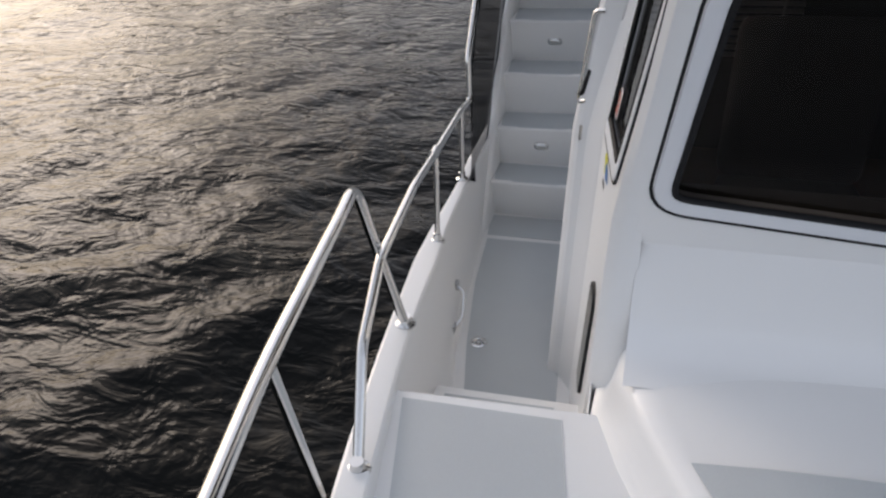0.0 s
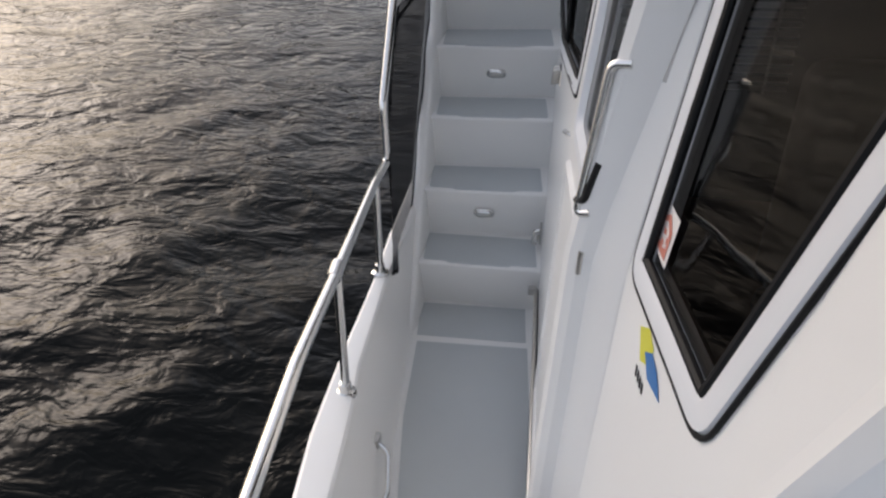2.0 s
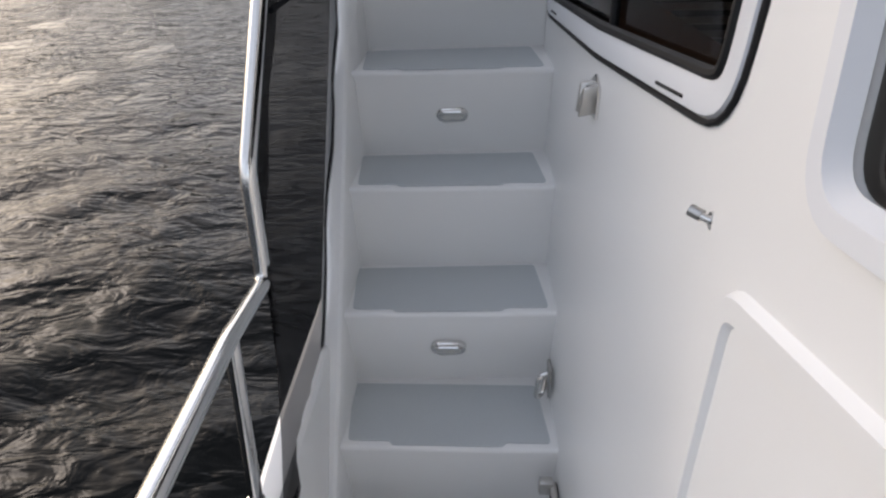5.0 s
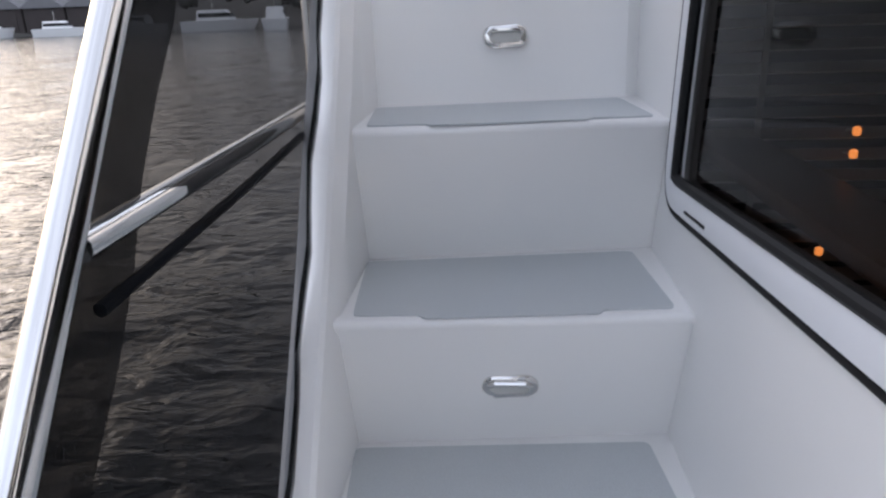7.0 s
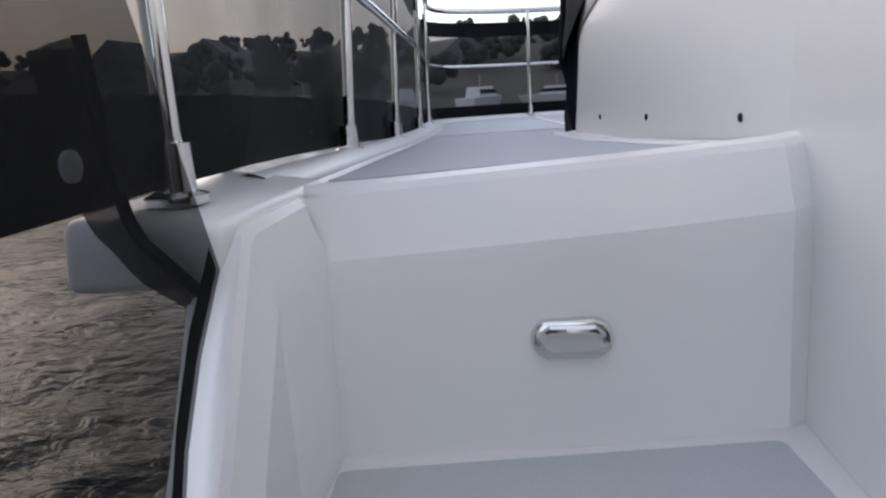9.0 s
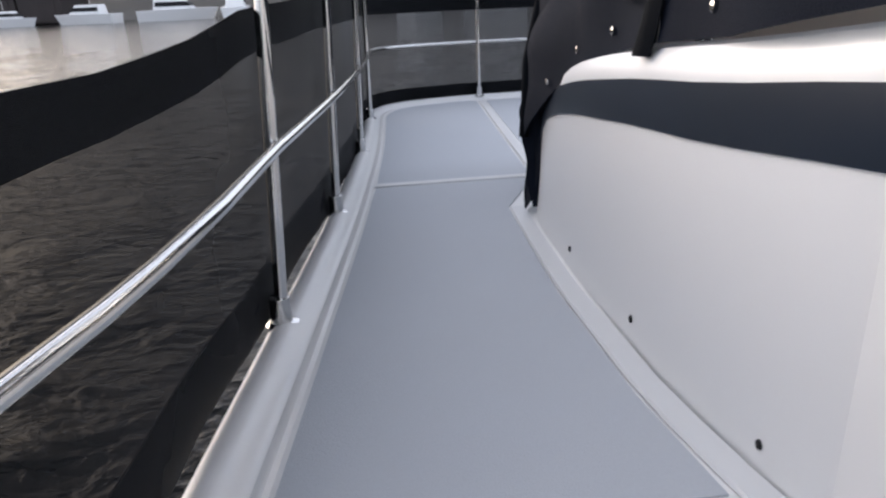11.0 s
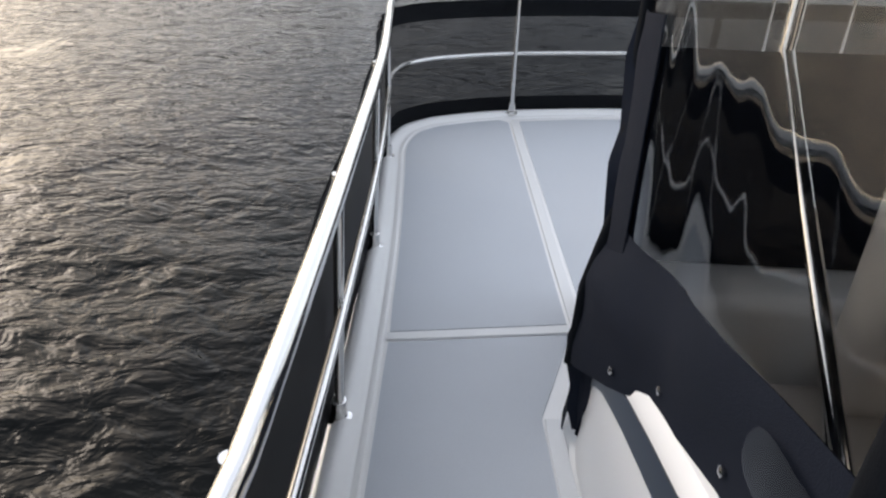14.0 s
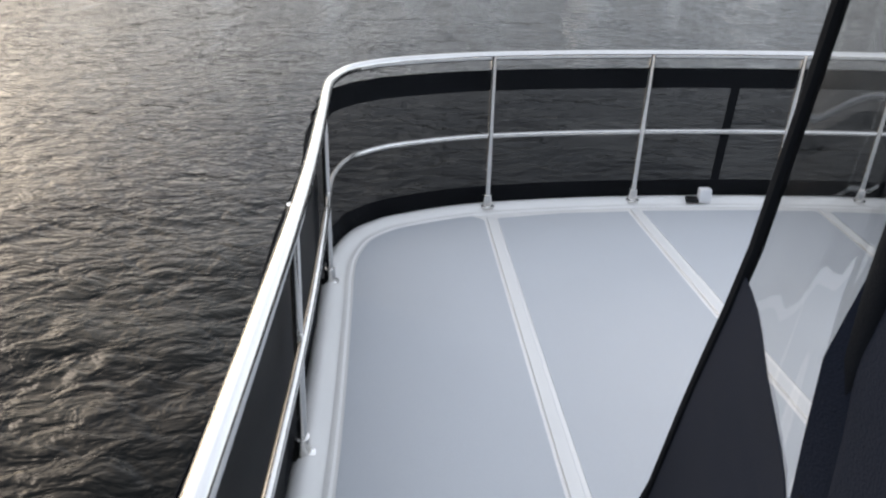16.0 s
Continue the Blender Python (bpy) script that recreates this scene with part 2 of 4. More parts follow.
def build_sea():
    fall = lambda d: 1.0 / (1.0 + (d / 45.0) ** 2)
    vs = [(x, y, SEA - 0.12 + sea_height(x, y) * fall(math.hypot(x, y))) for y in xs for x in xs]
    n = len(xs)
    fs = [(j * n + i, j * n + i + 1, (j + 1) * n + i + 1, (j + 1) * n + i) for j in range(n - 1) for i in range(n - 1)]
    me = bpy.data.meshes.new("water")
    me.from_pydata(vs, [], fs)
    me.shade_smooth()
    m = bpy.data.materials.new("dark_harbour_water")
    m.use_nodes = True
    nn, l = m.node_tree.nodes, m.node_tree.links
    b = nn["Principled BSDF"]
    b.inputs["Base Color"].default_value = (0.0025, 0.003, 0.0028, 1)
    b.inputs["Roughness"].default_value = 0.06
    b.inputs["IOR"].default_value = 1.333
    b.inputs["Specular IOR Level"].default_value = 0.13
    co, mp = nn.new("ShaderNodeTexCoord"), nn.new("ShaderNodeMapping")
    mp.inputs["Scale"].default_value = (1.05, 1.75, 1.0)
    mp.inputs["Rotation"].default_value = (0, 0, 0.35)
    l.new(co.outputs["Object"], mp.inputs["Vector"])
    prev = None
    for sc, st, dist in ((1.1, 0.75, 0.085), (2.7, 0.85, 0.050), (7.0, 0.5, 0.010)):
        t, bn = nn.new("ShaderNodeTexNoise"), nn.new("ShaderNodeBump")
        t.inputs["Scale"].default_value, t.inputs["Detail"].default_value, t.inputs["Roughness"].default_value = sc, 3, 0.5
        t.inputs["Distortion"].default_value = 0.6
        bn.inputs["Strength"].default_value, bn.inputs["Distance"].default_value = st, dist
        l.new(mp.outputs[0], t.inputs["Vector"])
        l.new(t.outputs["Fac"], bn.inputs["Height"])
        if prev:
            l.new(prev.outputs[0], bn.inputs["Normal"])
        prev = bn
    l.new(prev.outputs[0], b.inputs["Normal"])
    me.materials.append(m)
    return tagged(new("water", me), "dark rippled harbour water with glitter of low sun", "water", kind="structure")


build_sea()

# ---- hull, side deck and bulwark ----
CAP_Z = [(-7.2, 0.86), (-6, 0.82), (-4, 0.72), (-2.5, 0.62), (-2.1, 0.59), (-1.86, 0.565), (-1.4, 0.485), (-1.15, 0.447), (-0.6, 0.42), (0.6, 0.42)]
CAP_IN = [(-7.2, 1.58), (-6, 1.12), (-4, 0.55), (-2.5, 0.235), (-2.1, 0.165), (-1.69, 0.10), (-1.25, 0.045), (-1.1, 0.012), (-0.6, -0.022), (0.6, -0.03)]
CAP_OUT = [(-7.2, 1.56), (-6, 1.03), (-4, 0.46), (-2.5, 0.15), (-2.1, 0.085), (-1.69, 0.02), (-1.3, -0.045), (-1.0, -0.062), (-0.66, -0.068), (-0.3, -0.085), (0.6, -0.10), (4.6, -0.3)]
BASE_IN = [(-7.2, 1.6), (-6, 1.17), (-4, 0.62), (-2.1, 0.2), (-1.57, 0.15), (-1.33, 0.09), (-0.8, 0.03), (-0.4, -0.01), (0.6, -0.02)]
BEAM = 3.2  # the boat's centre line is at x = 1.6


def mirror(p):
    return (BEAM - p[0], p[1], p[2])


def build_hull():
    hull = thing("hull", (0, 0, SEA), "white gelcoat motor yacht hull with bulwark", "hull", kind="structure")
    ys = [-7.2 + 0.15 * k for k in range(0, 55)]
    for side in (0, 1):
        rows = []
        for y in ys:
            z, xi, xo, xb = (lerp(t, y) for t in (CAP_Z, CAP_IN, CAP_OUT, BASE_IN))
            r = [(xb + 0.03, y, -0.02), (xb + 0.012, y, 0.004), (xb, y, 0.03), (xi, y, z - 0.012), (xi - 0.006, y, z - 0.002), (xi - 0.016, y, z), (xo + 0.012, y, z), (xo + 0.003, y, z - 0.004),
                 (xo, y, z - 0.015), (xo - 0.005, y, z - 0.10), (xo + 0.03, y, z - 0.14), (xo + 0.10, y, -0.5), (xo + 0.2, y, SEA - 0.1)]
            rows.append([mirror(p) for p in r] if side else r)
        part("bulwark", loft(rows), GEL, hull, sharp=22)
        rows = []
        for k in range(31):
            y = 0.6 + k * 0.12
            if y < 0.84:
                continue
            if y > 4.3:
                break
            r = [(lerp(CAP_OUT, y) - 0.02, y, lerp(DECK_Z, y) - 0.03), (lerp(CAP_OUT, y) - 0.02, y, lerp(DECK_Z, y) - 0.14), (lerp(CAP_OUT, y) + 0.02, y, 0.4), (lerp(CAP_OUT, y) + 0.2, y, SEA - 0.1)]
            rows.append([mirror(p) for p in r] if side else r)
        part("topside", loft(rows), GEL, hull)
    stern = [[(x, AFT(x) - 0.02 + d, z) for x in [-0.2 + 0.3 * k for k in range(13)]] for d, z in ((0.0, 1.35), (0.0, 1.2), (-0.1, 0.3), (-0.3, SEA - 0.1))]
    part("transom", loft(stern), GEL, hull)


DECK_Z = [(0.6, 1.46), (0.9, 1.448), (1.5, 1.43), (2.2, 1.405), (3.0, 1.385), (3.8, 1.372), (4.6, 1.362)]


def AFT(x):
    """The curved aft edge of the upper deck."""
    return 4.545 - 0.062 * (x - 1.6) ** 2 - (0.0 if abs(x - 1.6) < 1.5 else 1.4 * (abs(x - 1.6) - 1.5) ** 2)


build_hull()

floor = part("floor", slab([(-0.03, 0.05), (-0.03, -0.4), (0.03, -0.8), (0.09, -1.33), (0.15, -1.6), (0.2, -2.3), (0.72, -2.3), (0.70, -1.3), (0.56, -0.9), (0.5, 0.05)], -0.06, 0.0), GEL)
tagged(floor, "white gelcoat side deck with grey grip paint", "floor", kind="structure")
part("far_side_floor", slab([(BEAM - 0.5, 0.9), (BEAM - 0.5, -1.3), (BEAM - 0.72, -2.3), (BEAM - 0.2, -2.3), (BEAM + 0.03, -0.8), (BEAM + 0.05, 0.9)], -0.06, -0.002), GEL, floor)
part("far_bulkhead", box(BEAM - 0.58, 0.72, -0.05, BEAM + 0.06, 0.9, 1.44), GEL, floor)
part("grip_panel", slab([(0.03, -0.40), (0.46, -0.385), (0.495, -0.80), (0.55, -1.45), (0.585, -1.83), (0.215, -1.86), (0.20, -1.55), (0.135, -1.25), (0.062, -0.80)], 0.0, 0.003), GRIP, floor)
part("grip_panel", slab([(0.022, -0.36), (0.452, -0.35), (0.435, -0.135), (-0.004, -0.147)], 0.0, 0.003), GRIP, floor)

fore = thing("fore_step", (0.4, -2.1, 0), "two white moulded steps up to the foredeck", "step", kind="structure")
part("lower_step", slab([(0.17, -1.79), (0.72, -1.772), (0.74, -2.3), (0.2, -2.3)], -0.01, 0.26, 0.012), GEL, fore)
part("grip_panel", slab([(0.215, -1.83), (0.585, -1.815), (0.625, -2.08), (0.235, -2.09)], 0.26, 0.263), GRIP, fore)
part("platform", slab([(0.13, -2.13), (0.70, -2.11), (0.95, -2.11), (2.5, -2.11), (BEAM - 0.13, -2.13), (BEAM - 0.24, -2.5), (BEAM - 0.62, -4), (1.75, -6.9), (1.45, -6.9), (0.62, -4), (0.24, -2.5), (0.17, -2.2)], 0.2, 0.555, 0.015, 3), GEL, fore)
part("grip_panel", slab([(0.20, -2.165), (0.645, -2.15), (0.70, -2.45), (0.95, -3.3), (1.3, -4.4), (0.80, -4.4), (0.60, -3.6), (0.28, -2.5)], 0.555, 0.558), GRIP, fore)

# the raised foredeck in front of the wheelhouse
trunk = thing("foredeck_trunk", (1.6, -2.6, 0.5), "white moulded foredeck trunk below the windscreen", "deck", kind="structure")
edge = [(0.80, -1.93), (0.79, -2.10), (0.86, -2.28), (0.95, -2.46), (1.10, -2.85), (1.25, -3.3), (1.45, -4.2), (1.6, -5.6)]
rows = []
for x, y in edge:
    rows.append([(x - 0.075, y, 0.545), (x - 0.05, y, 0.562), (x - 0.035, y, 0.60), (x - 0.022, y, 0.67), (x - 0.013, y, 0.70), (x + 0.008, y, 0.72), (x + 0.06, y, 0.727)] + [(x + 0.06 + (BEAM - 2 * x - 0.12) * k / 8, y, 0.727 + 0.05 * math.sin(math.pi * k / 8)) for k in range(1, 9)])
part("top", loft(rows), GEL, trunk)
rows = []
for x, y in edge[2:6]:
    rows.append([(x + 0.06 + (BEAM - 2 * x - 0.12) * k / 8 + (0.03 if k == 0 else 0), y - 0.1, 0.732 + 0.05 * math.sin(math.pi * k / 8)) for k in range(0, 9)])
part("grip_panel", loft(rows, 0.002), GRIP, trunk)
rows = []
for y, z in ((-2.16, 0.722), (-2.10, 0.735), (-2.055, 0.77), (-2.025, 0.83), (-2.01, 0.92), (-2.0, 0.99), (-1.99, 1.05), (-1.98, 1.09)):
    rows.append([(0.72 + (0.07 if z < 0.9 else 0.07 * (1.17 - z) / 0.27), y + 0.03, z)] + [(0.79 + 0.162 * k, y, z + 0.03 * math.sin(math.pi * k / 10)) for k in range(11)])
part("cove", loft(rows), GEL, trunk)

# ---- stairs to the upper deck ----
RISE = 0.235
NOSE = [-0.36, -0.19, -0.012, 0.178, 0.360, 0.565]
BACK = [-0.12, 0.058, 0.228, 0.425, 0.625, 0.812]
SKEW = [0.0, 0.0, 0.027, 0.027, 0.045, 0.062]


def build_stairs():
    st = thing("staircase", (0.23, 0.3, 0), "white moulded staircase with grey grip treads up to the aft deck", "stairs", kind="structure")
    x0, x1 = -0.035, 0.50
    for i in range(1, 6):
        z0, z1, s = RISE * (i - 1), RISE * i, SKEW[i]
        low = [(x0, BACK[i - 1], z0 - 0.03), (x1, BACK[i - 1] + s, z0 - 0.03), (x1, BACK[i] + s + 0.05, z0 - 0.03), (x0, BACK[i] + 0.05, z0 - 0.03)]
        high = [(x0, NOSE[i], z1), (x1, NOSE[i] + s * 0.6, z1), (x1, BACK[i] + s + 0.05, z1), (x0, BACK[i] + 0.05, z1)]
        step = part("step", hexa(low, high, 0.014, 3), GEL, st)
        b, n = BACK[i] - 0.022, NOSE[i] + 0.022
        f = n - 0.013
        pts = rounded([(0.25, f + s * 0.3, 0), (0.365, f + s * 0.45, 0), (0.372, n + s * 0.45, 0), (0.472, n + s * 0.6, 0), (0.452, b + s, 0), (0.0, b, 0), (0.018, n, 0), (0.112, n + s * 0.1, 0), (0.119, f + s * 0.1, 0), (0.25, f + s * 0.3, 0)], 0.012, 4)
        part("grip_pad", slab([(p.x, p.y) for p in pts[:-1]], z1, z1 + 0.003), GRIP, step)
    # top riser with its bevelled lip
    rows = []
    for dy, z in ((0.0, RISE * 5 - 0.02), (0.002, RISE * 5 + 0.01), (0.010, RISE * 5 + 0.15), (0.012, 1.374), (0.0135, 1.380), (0.017, 1.386), (0.044, 1.434), (0.050, 1.442), (0.060, 1.449), (0.078, 1.4525), (0.10, 1.43)):
        up = max(0.0, (z - 1.35) / 0.03) if z < 1.38 else 1.0
        rows.append([(x, 0.822 + sk + dy, z + 0.004 * up + 0.026 * up * (x + 0.05) / 0.57) for x, sk in ((-0.055, -0.02), (-0.03, -0.002), (0.1, 0.006), (0.3, 0.028), (0.47, 0.063), (0.49, 0.08), (0.53, 0.10))])
    part("top_riser", loft(rows), GEL, st, sharp=18)
    # outboard cheek with its broad flange
    rows = []
    slope = [(-0.36, 0.02), (-0.1, 0.367), (0.2, 0.765), (0.4, 1.012), (0.6, 1.30), (0.682, 1.436), (0.688, 1.446), (0.70, 1.452), (0.86, 1.452)]
    for y in [-0.36 + 0.04 * k for k in range(26)] + [0.675, 0.682, 0.688, 0.694, 0.70, 0.76, 0.84]:
        z = max(0.02, lerp(slope, y))
        d = lerp([(-0.1, 0.0), (0.2, -0.008), (0.45, -0.015), (0.7, -0.02)], y)
        rows.append([(0.012, y, -0.02), (0.006 + d * 0.5, y, z - 0.06), (0.003 + d, y, z - 0.025), (-0.001 + d, y, z - 0.008), (-0.008 + d, y, z), (-0.042 + d, y, z), (-0.049 + d, y, z - 0.006), (-0.052 + d, y, z - 0.03), (-0.06 + d, y, -0.1)])
    part("cheek", loft(rows), GEL, st, sharp=26)


build_stairs()


def courtesy_light(y, z, tilt, x=0.24):
    e = thing("step_light", (x, y, z), "oval chrome step light set in the riser", "light", "step lights")

    def oval(w, h, d0, d1, bev):
        pts = []
        for k in range(24):
            a = 2 * math.pi * k / 24
            cx = (w - h) / 2 * (1 if math.cos(a) > 0 else -1)
            pts.append((cx + h / 2 * math.cos(a), h / 2 * math.sin(a)))
        bm = hexa([(px, d0, pz) for px, pz in pts], [(px, d1, pz) for px, pz in pts])
        if bev:
            es = [q for q in bm.edges if all(abs(v.co.y - d1) < 1e-6 for v in q.verts)]
            bmesh.ops.bevel(bm, geom=es, offset=bev, segments=3, affect="EDGES", profile=0.5)
        return bm
    a = part("bezel", oval(0.084, 0.042, 0.004, -0.009, 0.005), STEEL)
    b = part("lens", oval(0.060, 0.024, 0.0, -0.0105, 0.002), LENS)
    hood = part("hood", tube([Vector((-0.030, -0.008, 0.004)), Vector((-0.022, -0.013, 0.012)), Vector((0.022, -0.013, 0.012)), Vector((0.030, -0.008, 0.004))], 0.005, 8), STEEL)
    for o in (a, b, hood):
        o.parent = e
    e.matrix_basis = pose(x, y, z, tilt)
    return e


courtesy_light(0.016, 0.365, 15)
courtesy_light(0.408, 0.82, 15)
courtesy_light(0.848, 1.295, -3)

# ---- wheelhouse ----
XW = [(-1.95, 0.665), (-1.75, 0.64), (-1.45, 0.60), (-1.32, 0.53), (-1.2, 0.522), (-0.65, 0.503), (-0.15, 0.478), (0.5, 0.474), (1.1, 0.48)]
XT = [(-1.95, 0.055), (-0.65, 0.048), (-0.15, 0.03), (0.9, 0.012)]


def wall_at(y, z, out=0.0):
    """A place on the wheelhouse side; out: metres proud of it."""
    lean = lerp([(-2.2, 0.07), (-1.35, 0.11), (-0.9, 0.10), (-0.2, 0.0)], y) * max(0.0, z - 1.08)
    shift = 0.14 * min(0.6, max(0.0, z - 1.1)) * lerp([(-1.9, 0.0), (-1.5, 1.0), (-1.36, 1.0), (-1.325, 0.0)], y)
    return Vector((lerp(XW, y - shift) + lerp(XT, y) * z + lean - out, y, z))


def front_at(x, z, out=0.0):
    """A place on the windscreen front, which leans forward."""
    return Vector((x, -2.046 - 0.334 * (z - 1.2) - out, z - 0.3 * out))


def sheet(outer, holes, put, thick, out=0.0):
    """A wall with openings through it: outlines in two coordinates, put() into the place."""
    bm = bmesh.new()
    for ring in (outer, *holes):
        vs = [bm.verts.new((a, b, 0)) for a, b in ring]
        for i in range(len(vs)):
            bm.edges.new((vs[i], vs[(i + 1) % len(vs)]))
    bmesh.ops.triangle_fill(bm, edges=bm.edges[:], use_beauty=True)
    for c in (-1.75, -1.45, -1.32, -1.2, -0.9, -0.65, -0.2, 0.5):
        bmesh.ops.bisect_plane(bm, geom=bm.verts[:] + bm.edges[:] + bm.faces[:], plane_co=(c, 0, 0), plane_no=(1, 0, 0))
    bmesh.ops.bisect_plane(bm, geom=bm.verts[:] + bm.edges[:] + bm.faces[:], plane_co=(0, 1.08, 0), plane_no=(0, 1, 0))
    bmesh.ops.recalc_face_normals(bm, faces=bm.faces)
    if thick:
        rim = [e for e in bm.edges if len(e.link_faces) == 1]
        faces = bm.faces[:]
        back = {v: bm.verts.new((v.co.x, v.co.y, -thick)) for v in bm.verts[:]}
        for f in faces:
            bm.faces.new([back[v] for v in reversed(f.verts)])
        for e in rim:
            bm.faces.new((e.verts[0], e.verts[1], back[e.verts[1]], back[e.verts[0]]))
    for v in bm.verts:
        v.co = put(v.co.x, v.co.y, out + v.co.z)
    return bm


def soft_ring(poly, r, n=6):
    """A closed outline with rounded corners."""
    m = [((poly[0][0] + poly[-1][0]) / 2, (poly[0][1] + poly[-1][1]) / 2, 0)]
    pts = rounded(m + [(a, b, 0) for a, b in poly] + m, r, n)
    out = []
    for p, q in zip(pts, pts[1:]):
        k = max(1, math.ceil((q - p).length / 0.05))
        out += [(p.x + (q.x - p.x) * j / k, p.y + (q.y - p.y) * j / k) for j in range(k) if (q - p).length > 1e-6]
    return out


def inset(ring, d):
    """The outline moved inward by d."""
    n = len(ring)
    area = sum(ring[i][0] * ring[(i + 1) % n][1] - ring[(i + 1) % n][0] * ring[i][1] for i in range(n))
    s = 1 if area > 0 else -1
    out = []
    for i in range(n):
        a, b, c = ring[i - 1], ring[i], ring[(i + 1) % n]
        tx, ty = c[0] - a[0], c[1] - a[1]
        ln = math.hypot(tx, ty) or 1
        out.append((b[0] - ty / ln * d * s, b[1] + tx / ln * d * s))
    return out


def window(name, ring, put, label, frame_w=0.05, mull=None):
    """Gasket, white frame, seal and tinted pane in an opening."""
    w = thing(name, tuple(put(*ring[0], 0)), label, "window", kind="structure")
    line = [put(a, b, 0.002) for a, b in ring]
    part("gasket", tube(line + line[:2], 0.0042, 8), RUBBER, w)
    a, b = inset(ring, 0.004), inset(ring, frame_w)
    rows = [[put(*p, o) for p in rg] for rg, o in ((a, 0.0), (inset(ring, 0.008), 0.007), (inset(ring, frame_w - 0.01), 0.008), (b, 0.004), (b, -0.03))]
    part("window_frame", loft(rows, close=True), ALLOY, w)
    line = [put(*p, 0.002) for p in inset(ring, frame_w + 0.006)]
    part("seal", tube(line + line[:2], 0.008, 8), RUBBER, w)
    pane = part("pane", sheet(inset(ring, frame_w), [], put, 0, -0.012), GLASS, w)
    pane.visible_shadow = False
    face_out(pane, (-1, -0.5, 0) if put is wall_at else (0, -1, 0))
    if mull:
        part("mullion", tube([put(*mull[0], -0.006), put(*mull[1], -0.006)], 0.008, 8), RUBBER, w)
    return w


W2 = soft_ring([(0.605, 1.038), (-0.69, 1.110), (-0.66, 1.72), (0.545, 1.72)], 0.085)
W1 = soft_ring([(-1.455, 1.098), (-1.866, 1.112), (-2.0, 1.72), (-1.37, 1.72)], 0.055)
FW = soft_ring([(0.792, 1.150), (1.6, 1.085), (2.408, 1.150), (2.34, 1.75), (0.86, 1.75)], 0.10)
DW = soft_ring([(-0.89, 1.135), (-1.285, 1.165), (-1.275, 1.86), (-0.70, 1.86)], 0.04)
house = thing("wheelhouse", (1.6, -0.5, 0), "cream white wheelhouse with dark tinted windows", "cabin", kind="structure")
ROOF = 2.12


def fore_corner(z):
    return -1.957 - 0.334 * max(0.0, z - 1.055)


part("side_wall", sheet([(1.0, -0.05), (-0.77, -0.05), (-0.77, ROOF), (1.0, ROOF)], [inset(W2, 0.03)], wall_at, 0.03), GEL, house)
fore_ring = [(-1.438, -0.05), (-1.957, -0.05), (-1.957, 1.055), (fore_corner(ROOF), ROOF), (-1.374, ROOF), (-1.374, 1.7), (-1.443, 1.1)]
part("side_wall", sheet(fore_ring, [inset(W1, 0.03)], wall_at, 0.03), GEL, house)
part("front_wall", sheet([(0.775, 1.03), (2.425, 1.03), (2.30, ROOF), (0.90, ROOF)], [inset(FW, 0.03)], front_at, 0.03), GEL, house)
rows = []
for k in range(12):
    z = 0.5 + (ROOF - 0.5) * k / 11
    a, c = wall_at(fore_corner(z), z), front_at(0.775 + 0.116 * (z - 1.03), z) if z > 1.1 else Vector((0.785, -2.0, z))
    m = (a + c) / 2 + Vector((-0.016, -0.016, 0))
    rows.append([a + Vector((-0.002, 0.012, 0)), a * 0.75 + m * 0.25 + Vector((-0.008, -0.004, 0)), m, c * 0.75 + m * 0.25 + Vector((-0.004, -0.006, 0)), c + Vector((0.012, -0.003, 0))])
part("corner_post", loft(rows), GEL, house)
rows = []
for k in range(19):
    z = -0.02 + (ROOF + 0.02) * k / 18
    f = lambda y, o: wall_at(y, z, o)
    s = 0.14 * min(0.6, max(0.0, z - 1.1))
    rows.append([f(-1.444 + s, -0.012), f(-1.440 + s, 0.0), f(-1.432 + s, 0.003), f(-1.395 + 0.6 * s, 0.008), f(-1.365, 0.012), f(-1.352, 0.03), f(-1.335, 0.038), f(-1.315, 0.038), f(-1.30, 0.028), f(-1.296, -0.01)])
part("door_pillar", loft(rows), GEL, house, sharp=14)
part("lower_lining", loft([[wall_at(y, z, -0.016) for y in (-2.1, -1.9, -1.7, -1.5, -1.4, -1.31)] for z in (-0.03, 0.15, 0.35, 0.55)], 0.004), GEL, house)
part("roof", box(0.44, -2.45, ROOF, 2.76, 1.0, ROOF + 0.07, 0.02), GEL, house)
part("side_wall", box(2.58, -2.0, -0.05, 2.62, 1.0, ROOF), GEL, house)
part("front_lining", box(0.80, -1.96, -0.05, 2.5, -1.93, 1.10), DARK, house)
window("window_1", W1, wall_at, "dark tinted wheelhouse window with a pointed lower corner")
side_window = window("window_2", W2, wall_at, "long dark sliding side window in a white frame", 0.046, mull=((-0.2, 1.10), (-0.2, 1.70)))
window("window_3", FW, front_at, "dark windscreen in a white frame with black gasket", 0.045)

# sliding door
door = thing("door_1", (0.55, -0.95, 0.02), "white sliding side door with a tall steel handle", "door", kind="structure")
part("door_leaf", sheet([(-0.735, 0.05), (-1.335, 0.05), (-1.335, ROOF - 0.08), (-0.64, ROOF - 0.08), (-0.70, 1.3)], [DW], wall_at, 0.03, 0.006), GEL, door)
ring = soft_ring([(-0.765, 0.16), (-1.305, 0.16), (-1.318, 1.08), (-0.775, 1.0)], 0.05)
part("raised_panel", loft([[wall_at(*p, o) for p in rg] for rg, o in ((ring, 0.006), (inset(ring, 0.006), 0.017), (inset(ring, 0.03), 0.017), (inset(ring, 0.036), 0.010))], close=True), GEL, door)
part("panel_face", sheet(inset(ring, 0.034), [], wall_at, 0.003, 0.010), GEL, door)
